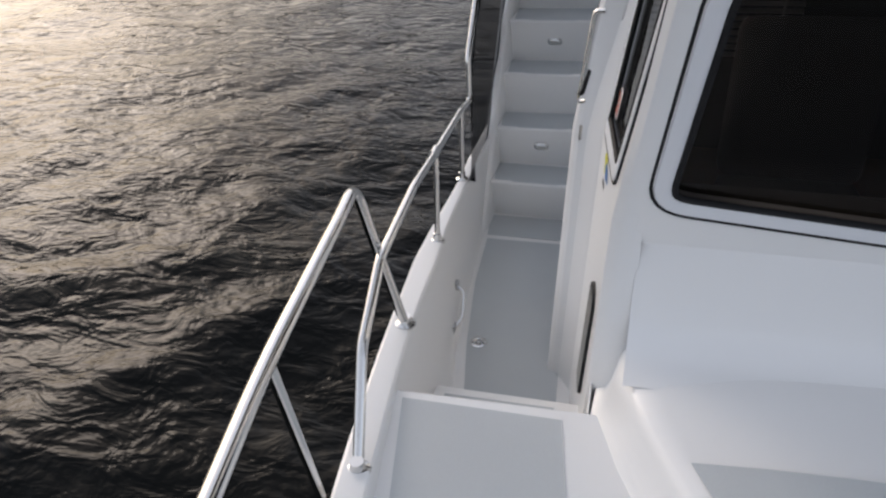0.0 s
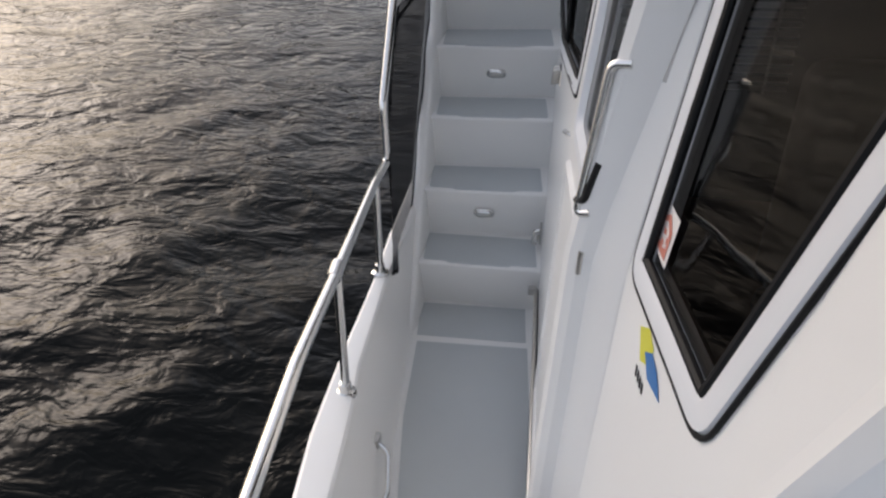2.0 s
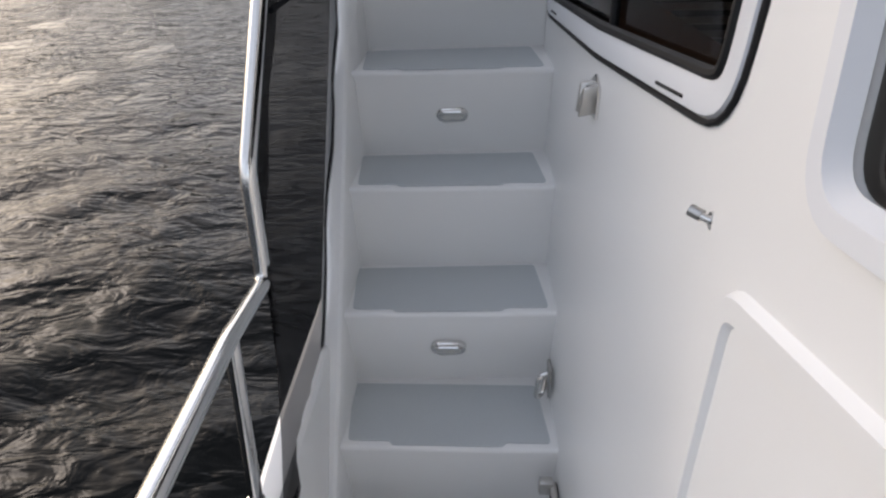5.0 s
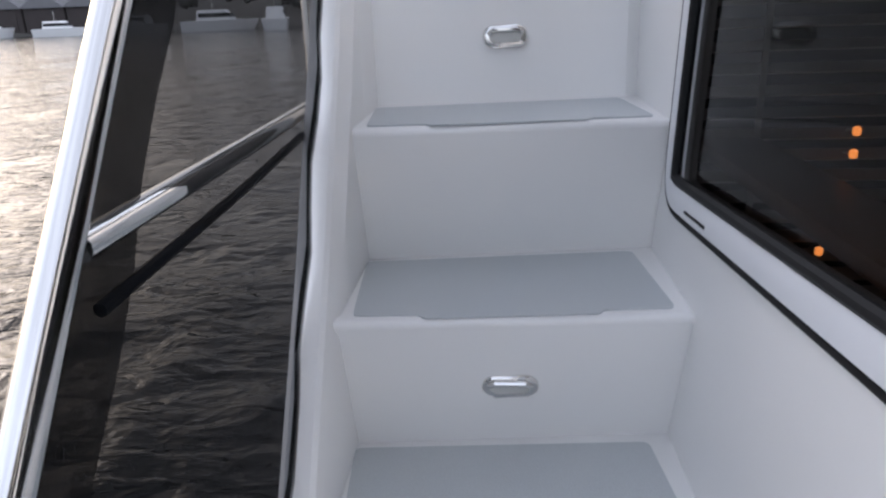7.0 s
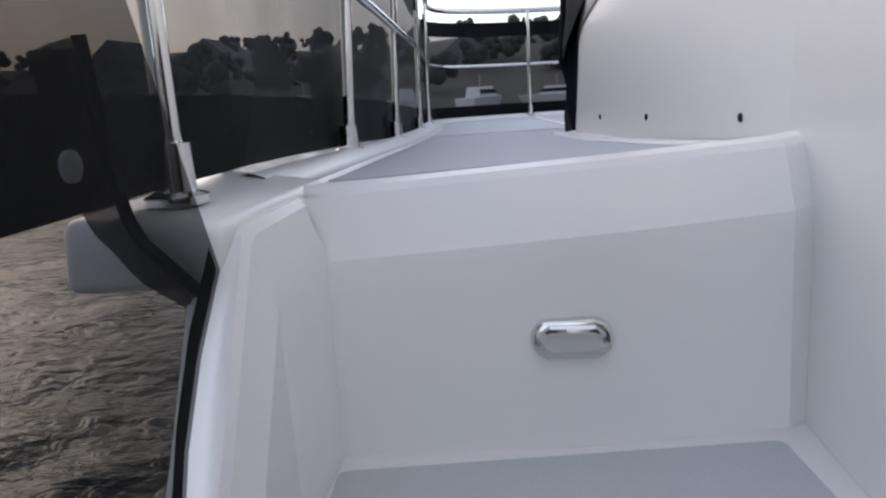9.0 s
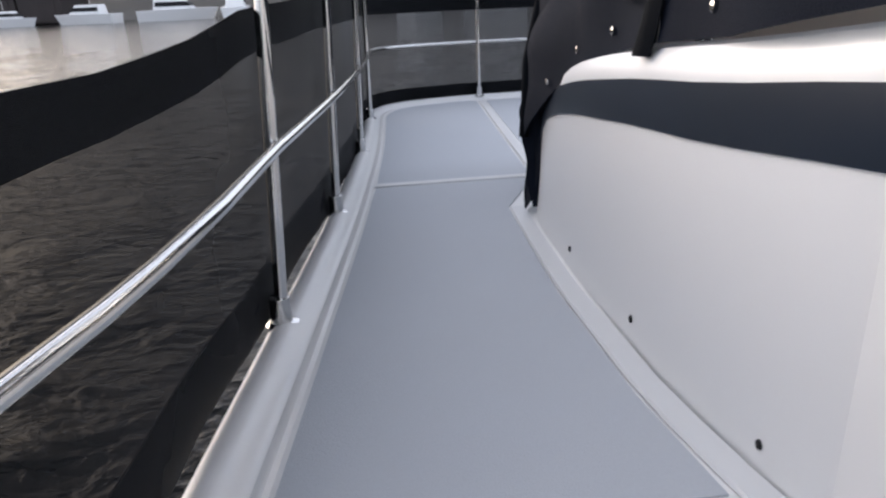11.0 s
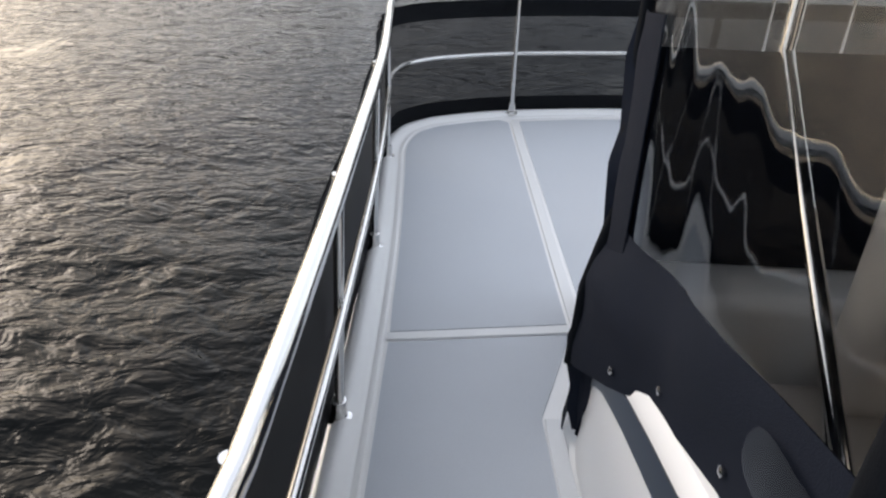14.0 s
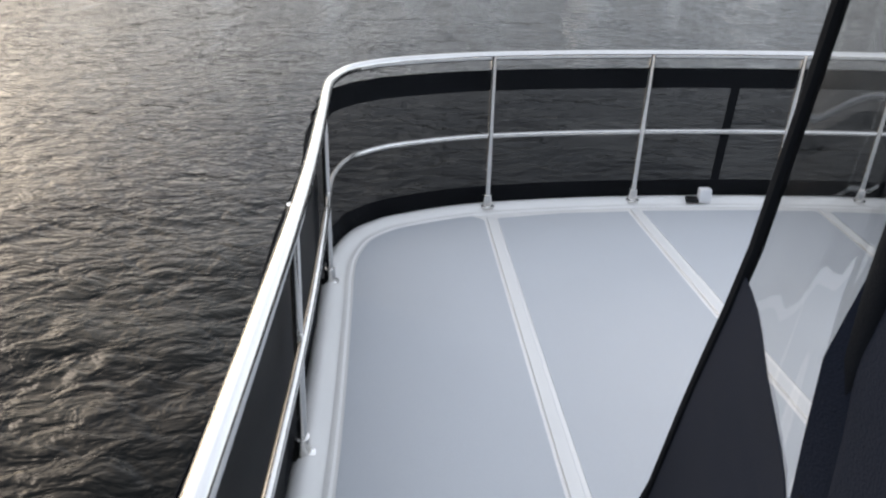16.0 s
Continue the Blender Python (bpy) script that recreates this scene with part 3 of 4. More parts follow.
dp = part("pane", sheet(inset(DW, 0.002), [], wall_at, 0, -0.008), GLASS, door)
dp.visible_shadow = False
face_out(dp, (-1, 0, 0))
part("pane_frame", loft([[wall_at(*p, o) for p in rg] for rg, o in ((inset(DW, -0.03), 0.006), (inset(DW, -0.024), 0.018), (inset(DW, -0.004), 0.018), (inset(DW, 0.006), 0.002))], close=True), ALLOY, door)
handle = part("handle", tube(rounded([wall_at(-1.337, 1.425, 0.03), wall_at(-1.318, 1.42, 0.045), wall_at(-1.325, 1.135, 0.036), wall_at(-1.345, 1.148, 0.026)], 0.018), 0.0085), STEEL, door, "tall stainless steel door handle")
part("catch", tube(rounded([wall_at(-1.338, 1.245, 0.034), wall_at(-1.336, 1.168, 0.038), wall_at(-1.318, 1.160, 0.040)], 0.012), 0.0075, 8), RUBBER, door, "black latch lever")
part("lock", tube([wall_at(-1.352, 1.068, 0.026), wall_at(-1.352, 1.018, 0.026)], 0.006, 8), DULL, door)
track = thing("door_track", (0.47, -0.7, 0.1), "steel sliding door track along the cabin foot", "track", kind="structure")
part("rail", tube([wall_at(-0.215, 0.165, 0.012), wall_at(-0.5, 0.11, 0.012), wall_at(-1.2, 0.05, 0.012)], 0.008, 8), DULL, track)
part("channel", tube([wall_at(-0.2, 0.145, 0.006), wall_at(-0.5, 0.09, 0.004), wall_at(-1.2, 0.03, 0.004)], 0.012, 8), RUBBER, track)
part("end_cap", box(0.445, -0.232, 0.145, 0.476, -0.205, 0.178, 0.004), DULL, track)

for a, b in (((-0.470, 1.114), (-0.560, 1.120)), ((0.46, 1.066), (0.37, 1.071))):
    part("drain_slot", tube([wall_at(*a, 0.0075), wall_at(*b, 0.0075)], 0.0024, 6), RUBBER, side_window)

# inside the wheelhouse, seen through the panes
cab = thing("cabin_interior", (1.6, -0.4, 0), "dim wheelhouse interior with wood trim", "interior", kind="structure")
part("cabin_floor", box(0.66, -1.93, -0.04, 2.57, 0.98, -0.003), WOOD, cab)
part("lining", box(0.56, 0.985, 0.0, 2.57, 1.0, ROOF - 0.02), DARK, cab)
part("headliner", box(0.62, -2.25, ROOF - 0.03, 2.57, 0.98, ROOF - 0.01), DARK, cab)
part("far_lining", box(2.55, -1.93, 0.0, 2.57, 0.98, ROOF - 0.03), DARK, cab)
part("window_shelf", box(0.60, -0.70, 1.07, 0.72, 0.86, 1.098, 0.008), WOOD, cab, "varnished wood shelf")
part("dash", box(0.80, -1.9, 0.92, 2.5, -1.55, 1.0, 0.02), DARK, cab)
blind = thing("venetian_blind", (1.0, 0.92, 0.6), "grey-brown venetian blind across the aft cabin window", "blind")
for k in range(20):
    z = 0.62 + 0.042 * k
    part("slat", hexa([(0.60, 0.895, z), (1.55, 0.895, z), (1.55, 0.925, z + 0.016), (0.60, 0.925, z + 0.016)], [(0.60, 0.893, z + 0.003), (1.55, 0.893, z + 0.003), (1.55, 0.923, z + 0.019), (0.60, 0.923, z + 0.019)]), SLAT, blind)
for x in (0.72, 1.08, 1.44):
    part("ladder_tape", box(x, 0.889, 0.61, x + 0.012, 0.892, 1.46), SLAT, blind)
for x, z in ((0.892, 1.105), (0.892, 1.062), (0.855, 0.868)):
    lamp = thing("cabin_lamp", (x, 0.86, z), "small glowing orange cabin lamp by the blind", "lamp", "cabin lamps")
    part("shade", lathe([(0.003, -0.009), (0.0075, -0.006), (0.0075, 0.006), (0.003, 0.009)], 12, pose(x, 0.85, z)), GLOW, lamp)
    part("bracket", tube([(x, 0.852, z), (x, 0.888, z - 0.004)], 0.003, 6), DULL, lamp)
seat = thing("helm_seat", (1.3, -1.1, 0), "dark padded helm seat in the wheelhouse", "seat")
part("pedestal", lathe([(0.14, 0), (0.05, 0.05), (0.05, 0.6)], 16, pose(1.3, -1.1, 0)), DULL, seat)
part("cushion", box(1.05, -1.35, 0.6, 1.55, -0.85, 0.72, 0.05, 3), DARK, seat)
part("backrest", box(1.05, -0.92, 0.7, 1.55, -0.80, 1.3, 0.05, 3), DARK, seat)

# stickers and fittings on the side wall


def decal(name, pts, mat, out, parent):
    return part(name, sheet(pts, [], wall_at, 0.0006, out), mat, parent)


stk = thing("warning_sticker", tuple(wall_at(-1.53, 1.23)), "square white sticker with a faded red sign", "sticker")
decal("paper", [(-1.482, 1.178), (-1.557, 1.174), (-1.549, 1.256), (-1.474, 1.256)], PAPER, -0.006, stk)
sr = [(-1.491, 1.186), (-1.546, 1.183), (-1.541, 1.228), (-1.512, 1.247), (-1.485, 1.232)]
part("red_sign", sheet(sr, [inset(sr, 0.012)], wall_at, 0.0006, -0.0045), RED, stk)
for k, (y, z) in enumerate(((-1.506, 1.222), (-1.527, 1.214), (-1.508, 1.204), (-1.527, 1.198))):
    decal("red_mark", [(y, z), (y - 0.012, z - 0.001), (y - 0.013, z - 0.008), (y - 0.002, z - 0.010)], RED, -0.0045, stk)
flag = thing("builder_sticker", tuple(wall_at(-1.6, 1.08)), "yellow and blue maker's emblem on the cabin side", "sticker")
decal("yellow_half", [(-1.568, 1.07), (-1.605, 1.094), (-1.645, 1.085), (-1.645, 1.05), (-1.60, 1.025)], YELLOW, 0.0015, flag)
decal("blue_half", [(-1.615, 1.056), (-1.645, 1.078), (-1.68, 1.072), (-1.715, 1.045), (-1.65, 1.030)], BLUE, 0.002, flag)
for k in range(4):
    decal("print_bar", [(-1.59 - 0.014 * k, 1.008), (-1.597 - 0.014 * k, 1.008), (-1.60 - 0.014 * k, 0.988), (-1.593 - 0.014 * k, 0.988)], RUBBER, 0.0015, flag)

vent = thing("side_vent", tuple(wall_at(-1.74, 0.55)), "oval louvred vent with dark slats", "vent")
vr = soft_ring([(-1.70, 0.32), (-1.82, 0.32), (-1.86, 0.755), (-1.73, 0.755)], 0.066)
part("rim", loft([[wall_at(*p, o) for p in rg] for rg, o in ((vr, 0.0), (inset(vr, 0.004), 0.010), (inset(vr, 0.012), 0.010), (inset(vr, 0.014), 0.0))], close=True), RUBBER, vent)
part("recess", sheet(inset(vr, 0.01), [], wall_at, 0.001, 0.002), RUBBER, vent)
for k in range(5):
    y0 = -1.722 - 0.020 * k
    part("louvre", tube([wall_at(y0, 0.345, 0.008), wall_at(y0 - 0.03, 0.73, 0.008)], 0.0045, 6), DULL, vent)

hook = thing("door_hook", tuple(wall_at(-0.02, 0.31)), "steel cabin hook catch on the stair wall", "hook")
part("plate", box(0.472, -0.055, 0.27, 0.480, -0.005, 0.35, 0.003), DULL, hook)
part("hook_arm", tube(rounded([(0.470, -0.045, 0.335), (0.45, -0.05, 0.33), (0.445, -0.05, 0.27), (0.462, -0.03, 0.262), (0.468, -0.02, 0.30)], 0.012), 0.006, 8), STEEL, hook)
latch = thing("door_latch", tuple(wall_at(-0.165, 1.0)), "stainless steel door holder on the cabin wall", "latch")
y, z = -0.16, 1.013
part("plate", sheet([(y - 0.034, z - 0.03), (y + 0.03, z - 0.03), (y + 0.03, z + 0.022), (y - 0.002, z + 0.04), (y - 0.034, z + 0.022)], [], wall_at, 0.005, 0.005), STEEL, latch)
xl = lerp(XW, y) + lerp(XT, y)
for d in (-0.016, 0.016):
    part("jaw", hexa([(xl - 0.030, y + d - 0.007, z - 0.030), (xl, y + d - 0.007, z - 0.024), (xl, y + d + 0.007, z - 0.024), (xl - 0.030, y + d + 0.007, z - 0.030)],
                     [(xl - 0.024, y + d * 1.2 - 0.007, z + 0.020), (xl, y + d - 0.007, z + 0.026), (xl, y + d + 0.007, z + 0.026), (xl - 0.024, y + d * 1.2 + 0.007, z + 0.020)], 0.003), DULL, latch)
part("slot", box(xl - 0.016, y - 0.010, z - 0.020, xl, y + 0.010, z + 0.018, 0.002), RUBBER, latch)
stud = thing("door_stud", tuple(wall_at(-0.70, 1.03)), "small steel door stud on the cabin side", "stud")
part("foot", tube([wall_at(-0.70, 1.025, 0.0), wall_at(-0.70, 1.025, 0.005)], 0.010, 12), STEEL, stud)
part("stem", tube([wall_at(-0.70, 1.025, 0.004), wall_at(-0.694, 1.028, 0.013)], 0.0045, 10), STEEL, stud)
part("knob", tube([wall_at(-0.694, 1.028, 0.012), wall_at(-0.684, 1.031, 0.022)], 0.0068, 12), DULL, stud)

drain = thing("deck_drain", (0.185, -1.243, 0.0), "round chrome deck drain", "drain")
part("ring", lathe([(0.034, 0.0), (0.036, 0.004), (0.026, 0.006), (0.022, 0.002)], 24, pose(0.185, -1.243, 0.002)), STEEL, drain)
part("strainer", lathe([(0.008, 0.004), (0.008, 0.006), (0.002, 0.0065)], 16, pose(0.185, -1.243, 0.002)), DULL, drain)
grab = thing("bulwark_grab_handle", (0.06, -1.15, 0.2), "small steel folding handle on the bulwark side", "handle")
part("grip", tube(rounded([(0.045, -1.07, 0.16), (0.085, -1.09, 0.145), (0.105, -1.20, 0.085), (0.075, -1.24, 0.06)], 0.03), 0.008, 8), STEEL, grab)
part("foot", box(0.028, -1.085, 0.145, 0.055, -1.045, 0.18, 0.004), DULL, grab)
part("foot", box(0.055, -1.26, 0.045, 0.085, -1.22, 0.08, 0.004), DULL, grab)

# ---- side deck rails ----
TOP_R, POST_R = 0.0145, 0.0115


def post(parent, foot, head, r=POST_R):
    p = part("post", tube([foot, head], r), STEEL, parent)
    part("base_plate", lathe([(0.030, -0.003), (0.030, 0.003), (0.022, 0.006), (r + 0.006, 0.010), (r + 0.004, 0.035), (r, 0.037)], 18, pose(*foot)), STEEL, p)
    return p


fr = thing("bow_rail", (0.15, -2.4, 0.58), "bent stainless steel bow rail ending in a hoop", "railing")
part("top_rail", tube(rounded([(0.106, -1.862, 0.572), (0.085, -1.98, 0.95), (0.095, -2.08, 1.175), (0.135, -2.25, 1.19), (0.235, -2.80, 1.22), (0.385, -3.4, 1.26), (0.70, -4.4, 1.32), (1.3, -6.4, 1.42)], 0.13, 8), 0.0155), STEEL, fr)
part("base_plate", lathe([(0.032, -0.004), (0.032, 0.003), (0.018, 0.01), (0.018, 0.03)], 18, pose(0.108, -1.858, 0.568)), STEEL, fr)
part("brace", tube([(0.228, -2.77, 1.215), (0.135, -2.56, 0.60)], POST_R), STEEL, fr)
post(fr, (0.56, -4.1, 0.72), (0.64, -4.1, 1.30))
sr_ = thing("side_deck_rail", (0.0, -1.2, 0.44), "stainless steel side rail along the bulwark", "railing")
side_line = rounded([(0.195, -2.475, 0.605), (0.15, -2.27, 0.82), (0.118, -2.02, 0.925), (0.06, -1.55, 0.90), (0.016, -1.164, 0.842), (-0.045, -0.56, 0.775), (-0.074, -0.298, 0.718), (-0.074, -0.298, 0.93), (-0.075, 0.05, 1.37), (-0.085, 0.52, 1.97), (-0.097, 0.74, 2.015)], 0.03, 5)
part("top_rail", tube(side_line, TOP_R), STEEL, sr_)
part("base_plate", lathe([(0.034, -0.004), (0.034, 0.004), (0.02, 0.01), (0.018, 0.03)], 18, pose(0.195, -2.475, 0.61)), STEEL, sr_)
pa = post(sr_, (0.004, -1.165, 0.447), (0.016, -1.164, 0.845))
part("collar", tube([(0.008, -1.13, 0.838), (0.018, -1.20, 0.845)], 0.0185), STEEL, pa)
post(sr_, (-0.052, -0.555, 0.423), (-0.047, -0.55, 0.775))
part("mid_rail", tube([(-0.078, -0.06, 1.197), (-0.082, 0.3, 1.198), (-0.09, 0.72, 1.20)], 0.0125), STEEL, sr_)
post(sr_, (-0.09, 0.70, 0.5), (-0.097, 0.735, 1.46))

# ---- upper aft deck ----
LEFT = [(-0.105, 0.60), (-0.118, 1.0), (-0.135, 1.5), (-0.163, 2.19), (-0.208, 2.978), (-0.262, 3.60), (-0.282, 3.80), (-0.285, 3.95), (-0.255, 4.10), (-0.19, 4.20), (-0.07, 4.29), (0.247, 4.415), (0.84, 4.515), (1.6, 4.555)]
outline = LEFT + [(BEAM - x, y) for x, y in LEFT[-2::-1]]
smooth_line = [(p.x, p.y) for p in curve_through([(x, y, 0) for x, y in outline], 5)]


def deck_z(y, d=0.0):
    return lerp(DECK_Z, y) + d


def crown(x, y):
    """The deck's slight rise towards the coaming at its front."""
    return 0.02 * min(1, max(0, (x + 0.05) / 0.55)) * min(1, max(0, (1.7 - y) / 0.7))


def inner(line, d):
    """An open line moved to the boat's inside by d."""
    out = []
    for i, (x, y) in enumerate(line):
        a, b = line[max(0, i - 1)], line[min(len(line) - 1, i + 1)]
        tx, ty = b[0] - a[0], b[1] - a[1]
        n = math.hypot(tx, ty)
        out.append((x + ty / n * d, y - tx / n * d))
    return out


deck = thing("deck", (1.6, 2.6, 1.4), "white upper aft deck with pale grey grip panels", "deck", kind="structure")
cells = [(-0.1, 0.85), (0.1, 0.905), (0.3, 0.925), (0.52, 0.985), (2.68, 0.985), (3.3, 0.85)]
poly = inner(smooth_line, 0.03)
poly = [p for p in poly if p[1] > 0.88]
ring_pts = poly + [c for c in cells[::-1]]
bm = bmesh.new()
vs = [bm.verts.new((x, y, 0)) for x, y in ring_pts]
for i in range(len(vs)):
    bm.edges.new((vs[i], vs[(i + 1) % len(vs)]))
bmesh.ops.triangle_fill(bm, edges=bm.edges[:], use_beauty=True)
for k in range(15):
    geo = bm.verts[:] + bm.edges[:] + bm.faces[:]
    bmesh.ops.bisect_plane(bm, geom=geo, plane_co=(0, 0.95 + 0.25 * k, 0), plane_no=(0, 1, 0))
for c in (0.0, 0.12, 0.25, 0.38, 0.5):
    bmesh.ops.bisect_plane(bm, geom=bm.verts[:] + bm.edges[:] + bm.faces[:], plane_co=(c, 0, 0), plane_no=(1, 0, 0))
for v in bm.verts:
    v.co.z = deck_z(v.co.y) + crown(v.co.x, v.co.y)
part("deck_plate", bm, GEL, deck)
prof = [(-0.028, -0.05), (-0.028, -0.010), (-0.022, 0.008), (-0.008, 0.021), (0.010, 0.024), (0.026, 0.019), (0.037, 0.009), (0.044, 0.003), (0.050, 0.0025), (0.055, 0.006), (0.064, 0.006), (0.070, 0.001)]
part("toe_rail", loft([[(x, y, deck_z(y, dz)) for x, y in inner(smooth_line, d) if 0.9 < y] for d, dz in prof]), GEL, deck)

# grip panels between the pale seams


def grip(pts, name="grip_panel"):
    bm = bmesh.new()
    vs = [bm.verts.new((x, y, 0)) for x, y in pts]
    for i in range(len(vs)):
        bm.edges.new((vs[i], vs[(i + 1) % len(vs)]))
    bmesh.ops.triangle_fill(bm, edges=bm.edges[:], use_beauty=True)
    for k in range(14):
        bmesh.ops.bisect_plane(bm, geom=bm.verts[:] + bm.edges[:] + bm.faces[:], plane_co=(0, 0.95 + 0.25 * k, 0), plane_no=(0, 1, 0))
    for c in (0.0, 0.12, 0.25, 0.38, 0.5):
        bmesh.ops.bisect_plane(bm, geom=bm.verts[:] + bm.edges[:] + bm.faces[:], plane_co=(c, 0, 0), plane_no=(1, 0, 0))
    for v in bm.verts:
        v.co.z = deck_z(v.co.y, 0.003) + crown(v.co.x, v.co.y)
    rim = bmesh.ops.extrude_edge_only(bm, edges=[e for e in bm.edges if e.is_boundary])
    for v in rim["geom"]:
        if isinstance(v, bmesh.types.BMVert):
            v.co.z -= 0.012
    return part(name, bm, GRIP_DECK, deck)


gl = [p for p in inner(smooth_line, 0.078) if p[0] < 1.6]
grip([(-0.045, 1.015)] + [p for p in gl if 1.05 < p[1] < 2.47 and p[0] < 0.2] + [(-0.098, 2.492), (0.37, 2.57), (0.278, 2.24), (0.33, 1.65), (0.385, 1.265), (0.43, 1.06)])
grip([(-0.10, 2.54)] + [p for p in gl if p[1] > 2.6 and p[0] < 0.2] + [(0.232, 4.285), (0.365, 2.62)])
grip([(0.285, 4.305), (0.55, 4.37), (0.805, 4.40), (0.995, 2.62), (0.42, 2.62)])
grip([(0.865, 4.41), (1.3, 4.44), (1.575, 4.445), (1.575, 2.62), (1.06, 2.62)])
grip([(1.625, 4.445), (2.4, 4.40), (2.9, 4.30), (2.9, 2.62), (1.625, 2.62)])
grip([(0.43, 2.57), (2.8, 2.57), (2.8, 2.30), (0.40, 2.30)])



def seam(a, b, w=0.017):
    """A pale raised strip between two grip panels."""
    n = 14
    a, b = Vector((*a, 0)), Vector((*b, 0))
    side = (b - a).normalized().cross(Vector((0, 0, 1))) * w
    rows = []
    for d, dz in ((-1, 0.002), (-0.85, 0.0065), (0.85, 0.0065), (1, 0.002)):
        rows.append([tuple((a + (b - a) * (k / n) + side * d).to_2d()) + (deck_z((a + (b - a) * (k / n)).y, dz),) for k in range(n + 1)])
    part("seam", loft(rows), SEAM, deck)


seam((-0.105, 2.515), (0.42, 2.60))
seam((0.42, 2.60), (2.8, 2.60))
seam((0.258, 4.31), (0.392, 2.60))
seam((0.835, 4.42), (1.028, 2.60))
seam((1.60, 4.45), (1.60, 2.60))

# ---- upper rail ----
LEAN = [(0.7, 0.0), (1.1, 0.012), (1.5, 0.034), (2.3, 0.026), (3.2, 0.022), (3.8, 0.012), (4.1, 0.0)]


def lean_at(x, y):
    return lerp(LEAN, y) * (1 if x < 1.6 else -1)


rail = thing("aft_deck_rail", (1.6, 4.4, 1.38), "stainless steel rail round the upper aft deck", "railing")
POSTS = [(-0.105, 0.742), (-0.136, 1.51), (-0.163, 2.19), (-0.208, 2.978), (-0.271, 3.751), (0.247, 4.392), (0.84, 4.494), (1.42, 4.535)]
POSTS += [(BEAM - x, y) for x, y in POSTS[::-1]]
HEAD = [(0.6, 2.018), (1.48, 2.008), (2.2, 1.996), (3.8, 1.975), (4.6, 1.957)]
MID = [(0.6, 1.752), (1.43, 1.742), (2.19, 1.719), (3.75, 1.682), (4.6, 1.66)]
line_in = inner(smooth_line, 0.012)
part("top_rail", tube([(x + lean_at(x, y), y, lerp(HEAD, y)) for x, y in line_in if y > 0.7], 0.0155), STEEL, rail)
part("mid_rail", tube([(x + 0.5 * lean_at(x, y) + lerp([(0.75, 0.0), (0.95, 0.018), (1.15, 0.018), (1.5, 0.0)], y) * (1 if x < 1.6 else -1), y, lerp(MID, y)) for x, y in line_in if y > 0.72], 0.0095), STEEL, rail)
for x, y in POSTS:
    lean = lean_at(x, y)
    ps = part("post", tube([(x, y, deck_z(y, 0.015)), (x + lean, y, lerp(HEAD, y))], 0.0105), STEEL, rail)
    part("base_plate", lathe([(0.028, -0.002), (0.028, 0.005), (0.018, 0.009), (0.017, 0.05), (0.0105, 0.052)], 16, pose(x, y, deck_z(y, 0.014))), STEEL, ps)

part("deck_end", hexa([(-0.172, 0.662, 1.405), (-0.045, 0.662, 1.408), (-0.045, 0.96, 1.40), (-0.165, 0.96, 1.395)], [(-0.165, 0.660, 1.468), (-0.03, 0.668, 1.460), (-0.03, 0.96, 1.456), (-0.158, 0.96, 1.476)], 0.012, 3), GEL, deck)

# ---- wind cloth on the rail ----


cloth_line = [(-0.10, 0.51)] + smooth_line


SAG = [(0.6, 0.11), (1.1, 0.115), (1.27, 0.10), (1.52, 0.07), (2.1, 0.052), (4.6, 0.058)]


def cloth_rows(d, zs, pick, fold=0.005):
    rows = []
    for f in zs:
        r = []
        for i, (x, y) in enumerate(inner(cloth_line, d)):
            if not pick(x, y):
                continue
            lo, hi = deck_z(y, lerp([(0.6, 0.016), (1.0, 0.028), (2.0, 0.02), (3.6, -0.03)], y)), lerp(HEAD, y) - lerp(SAG, y)
            w = fold * math.sin(i * 1.3 + f * 2.5)
            r.append((x + w + f * lean_at(x, y), y + w * 0.5, lo + (hi - lo) * f))
        rows.append(r)
    return rows


CLOTHS = [("cloth", lambda x, y: x < 1.6 and y < 3.78, "black mesh wind cloth along the side rail"), ("cloth", lambda x, y: y > 3.74, "black mesh wind cloth along the stern rail"), ("cloth", lambda x, y: x > 1.6 and y < 3.78, "black mesh wind cloth along the far rail")]
for nm, pick, lab in CLOTHS:
    c = thing("wind_cloth", (0.0 if "side" in lab else 1.6, 3.0, 1.4), lab, "wind cloth", "wind cloths")
    part("mesh_panel", loft(cloth_rows(-0.026, (0.0, 0.2, 0.4, 0.6, 0.8, 1.0), pick)), MESH if "stern" in lab else MESH_SIDE, c)
    part("top_hem", loft(cloth_rows(-0.0285, (0.865, 0.93, 1.0), pick), 0.002), HEM, c)
    part("bottom_hem", loft(cloth_rows(-0.0285, (0.0, 0.1, 0.2), pick), 0.002), HEM, c)
    # dark strips over the cloth's seams at the posts
    for x, y in POSTS:
        if pick(x, y) and y > 1.0:
            part("dark_strip", loft([[q for q in row] for row in cloth_rows(-0.030, (0.02, 0.5, 0.98), lambda a, b: pick(a, b) and math.hypot(a - x, b - y) < 0.07)], 0.0015), HEM, c) if sum(1 for a, b in inner(cloth_line, -0.030) if pick(a, b) and math.hypot(a - x, b - y) < 0.07) > 1 else None

    if "stern" in lab:
        # dark strip over a seam of the stern cloth
        part("dark_strip", loft([[(1.17, 4.578, 1.365), (1.205, 4.580, 1.365)], [(1.178, 4.578, 1.64), (1.213, 4.580, 1.64)], [(1.185, 4.578, 1.89), (1.22, 4.580, 1.89)]], 0.0015), HEM, c)

# cloth beside the stairs
sc = thing("stair_wind_cloth", (-0.07, 0.2, 0.8), "black mesh wind cloth beside the stairs", "wind cloth")


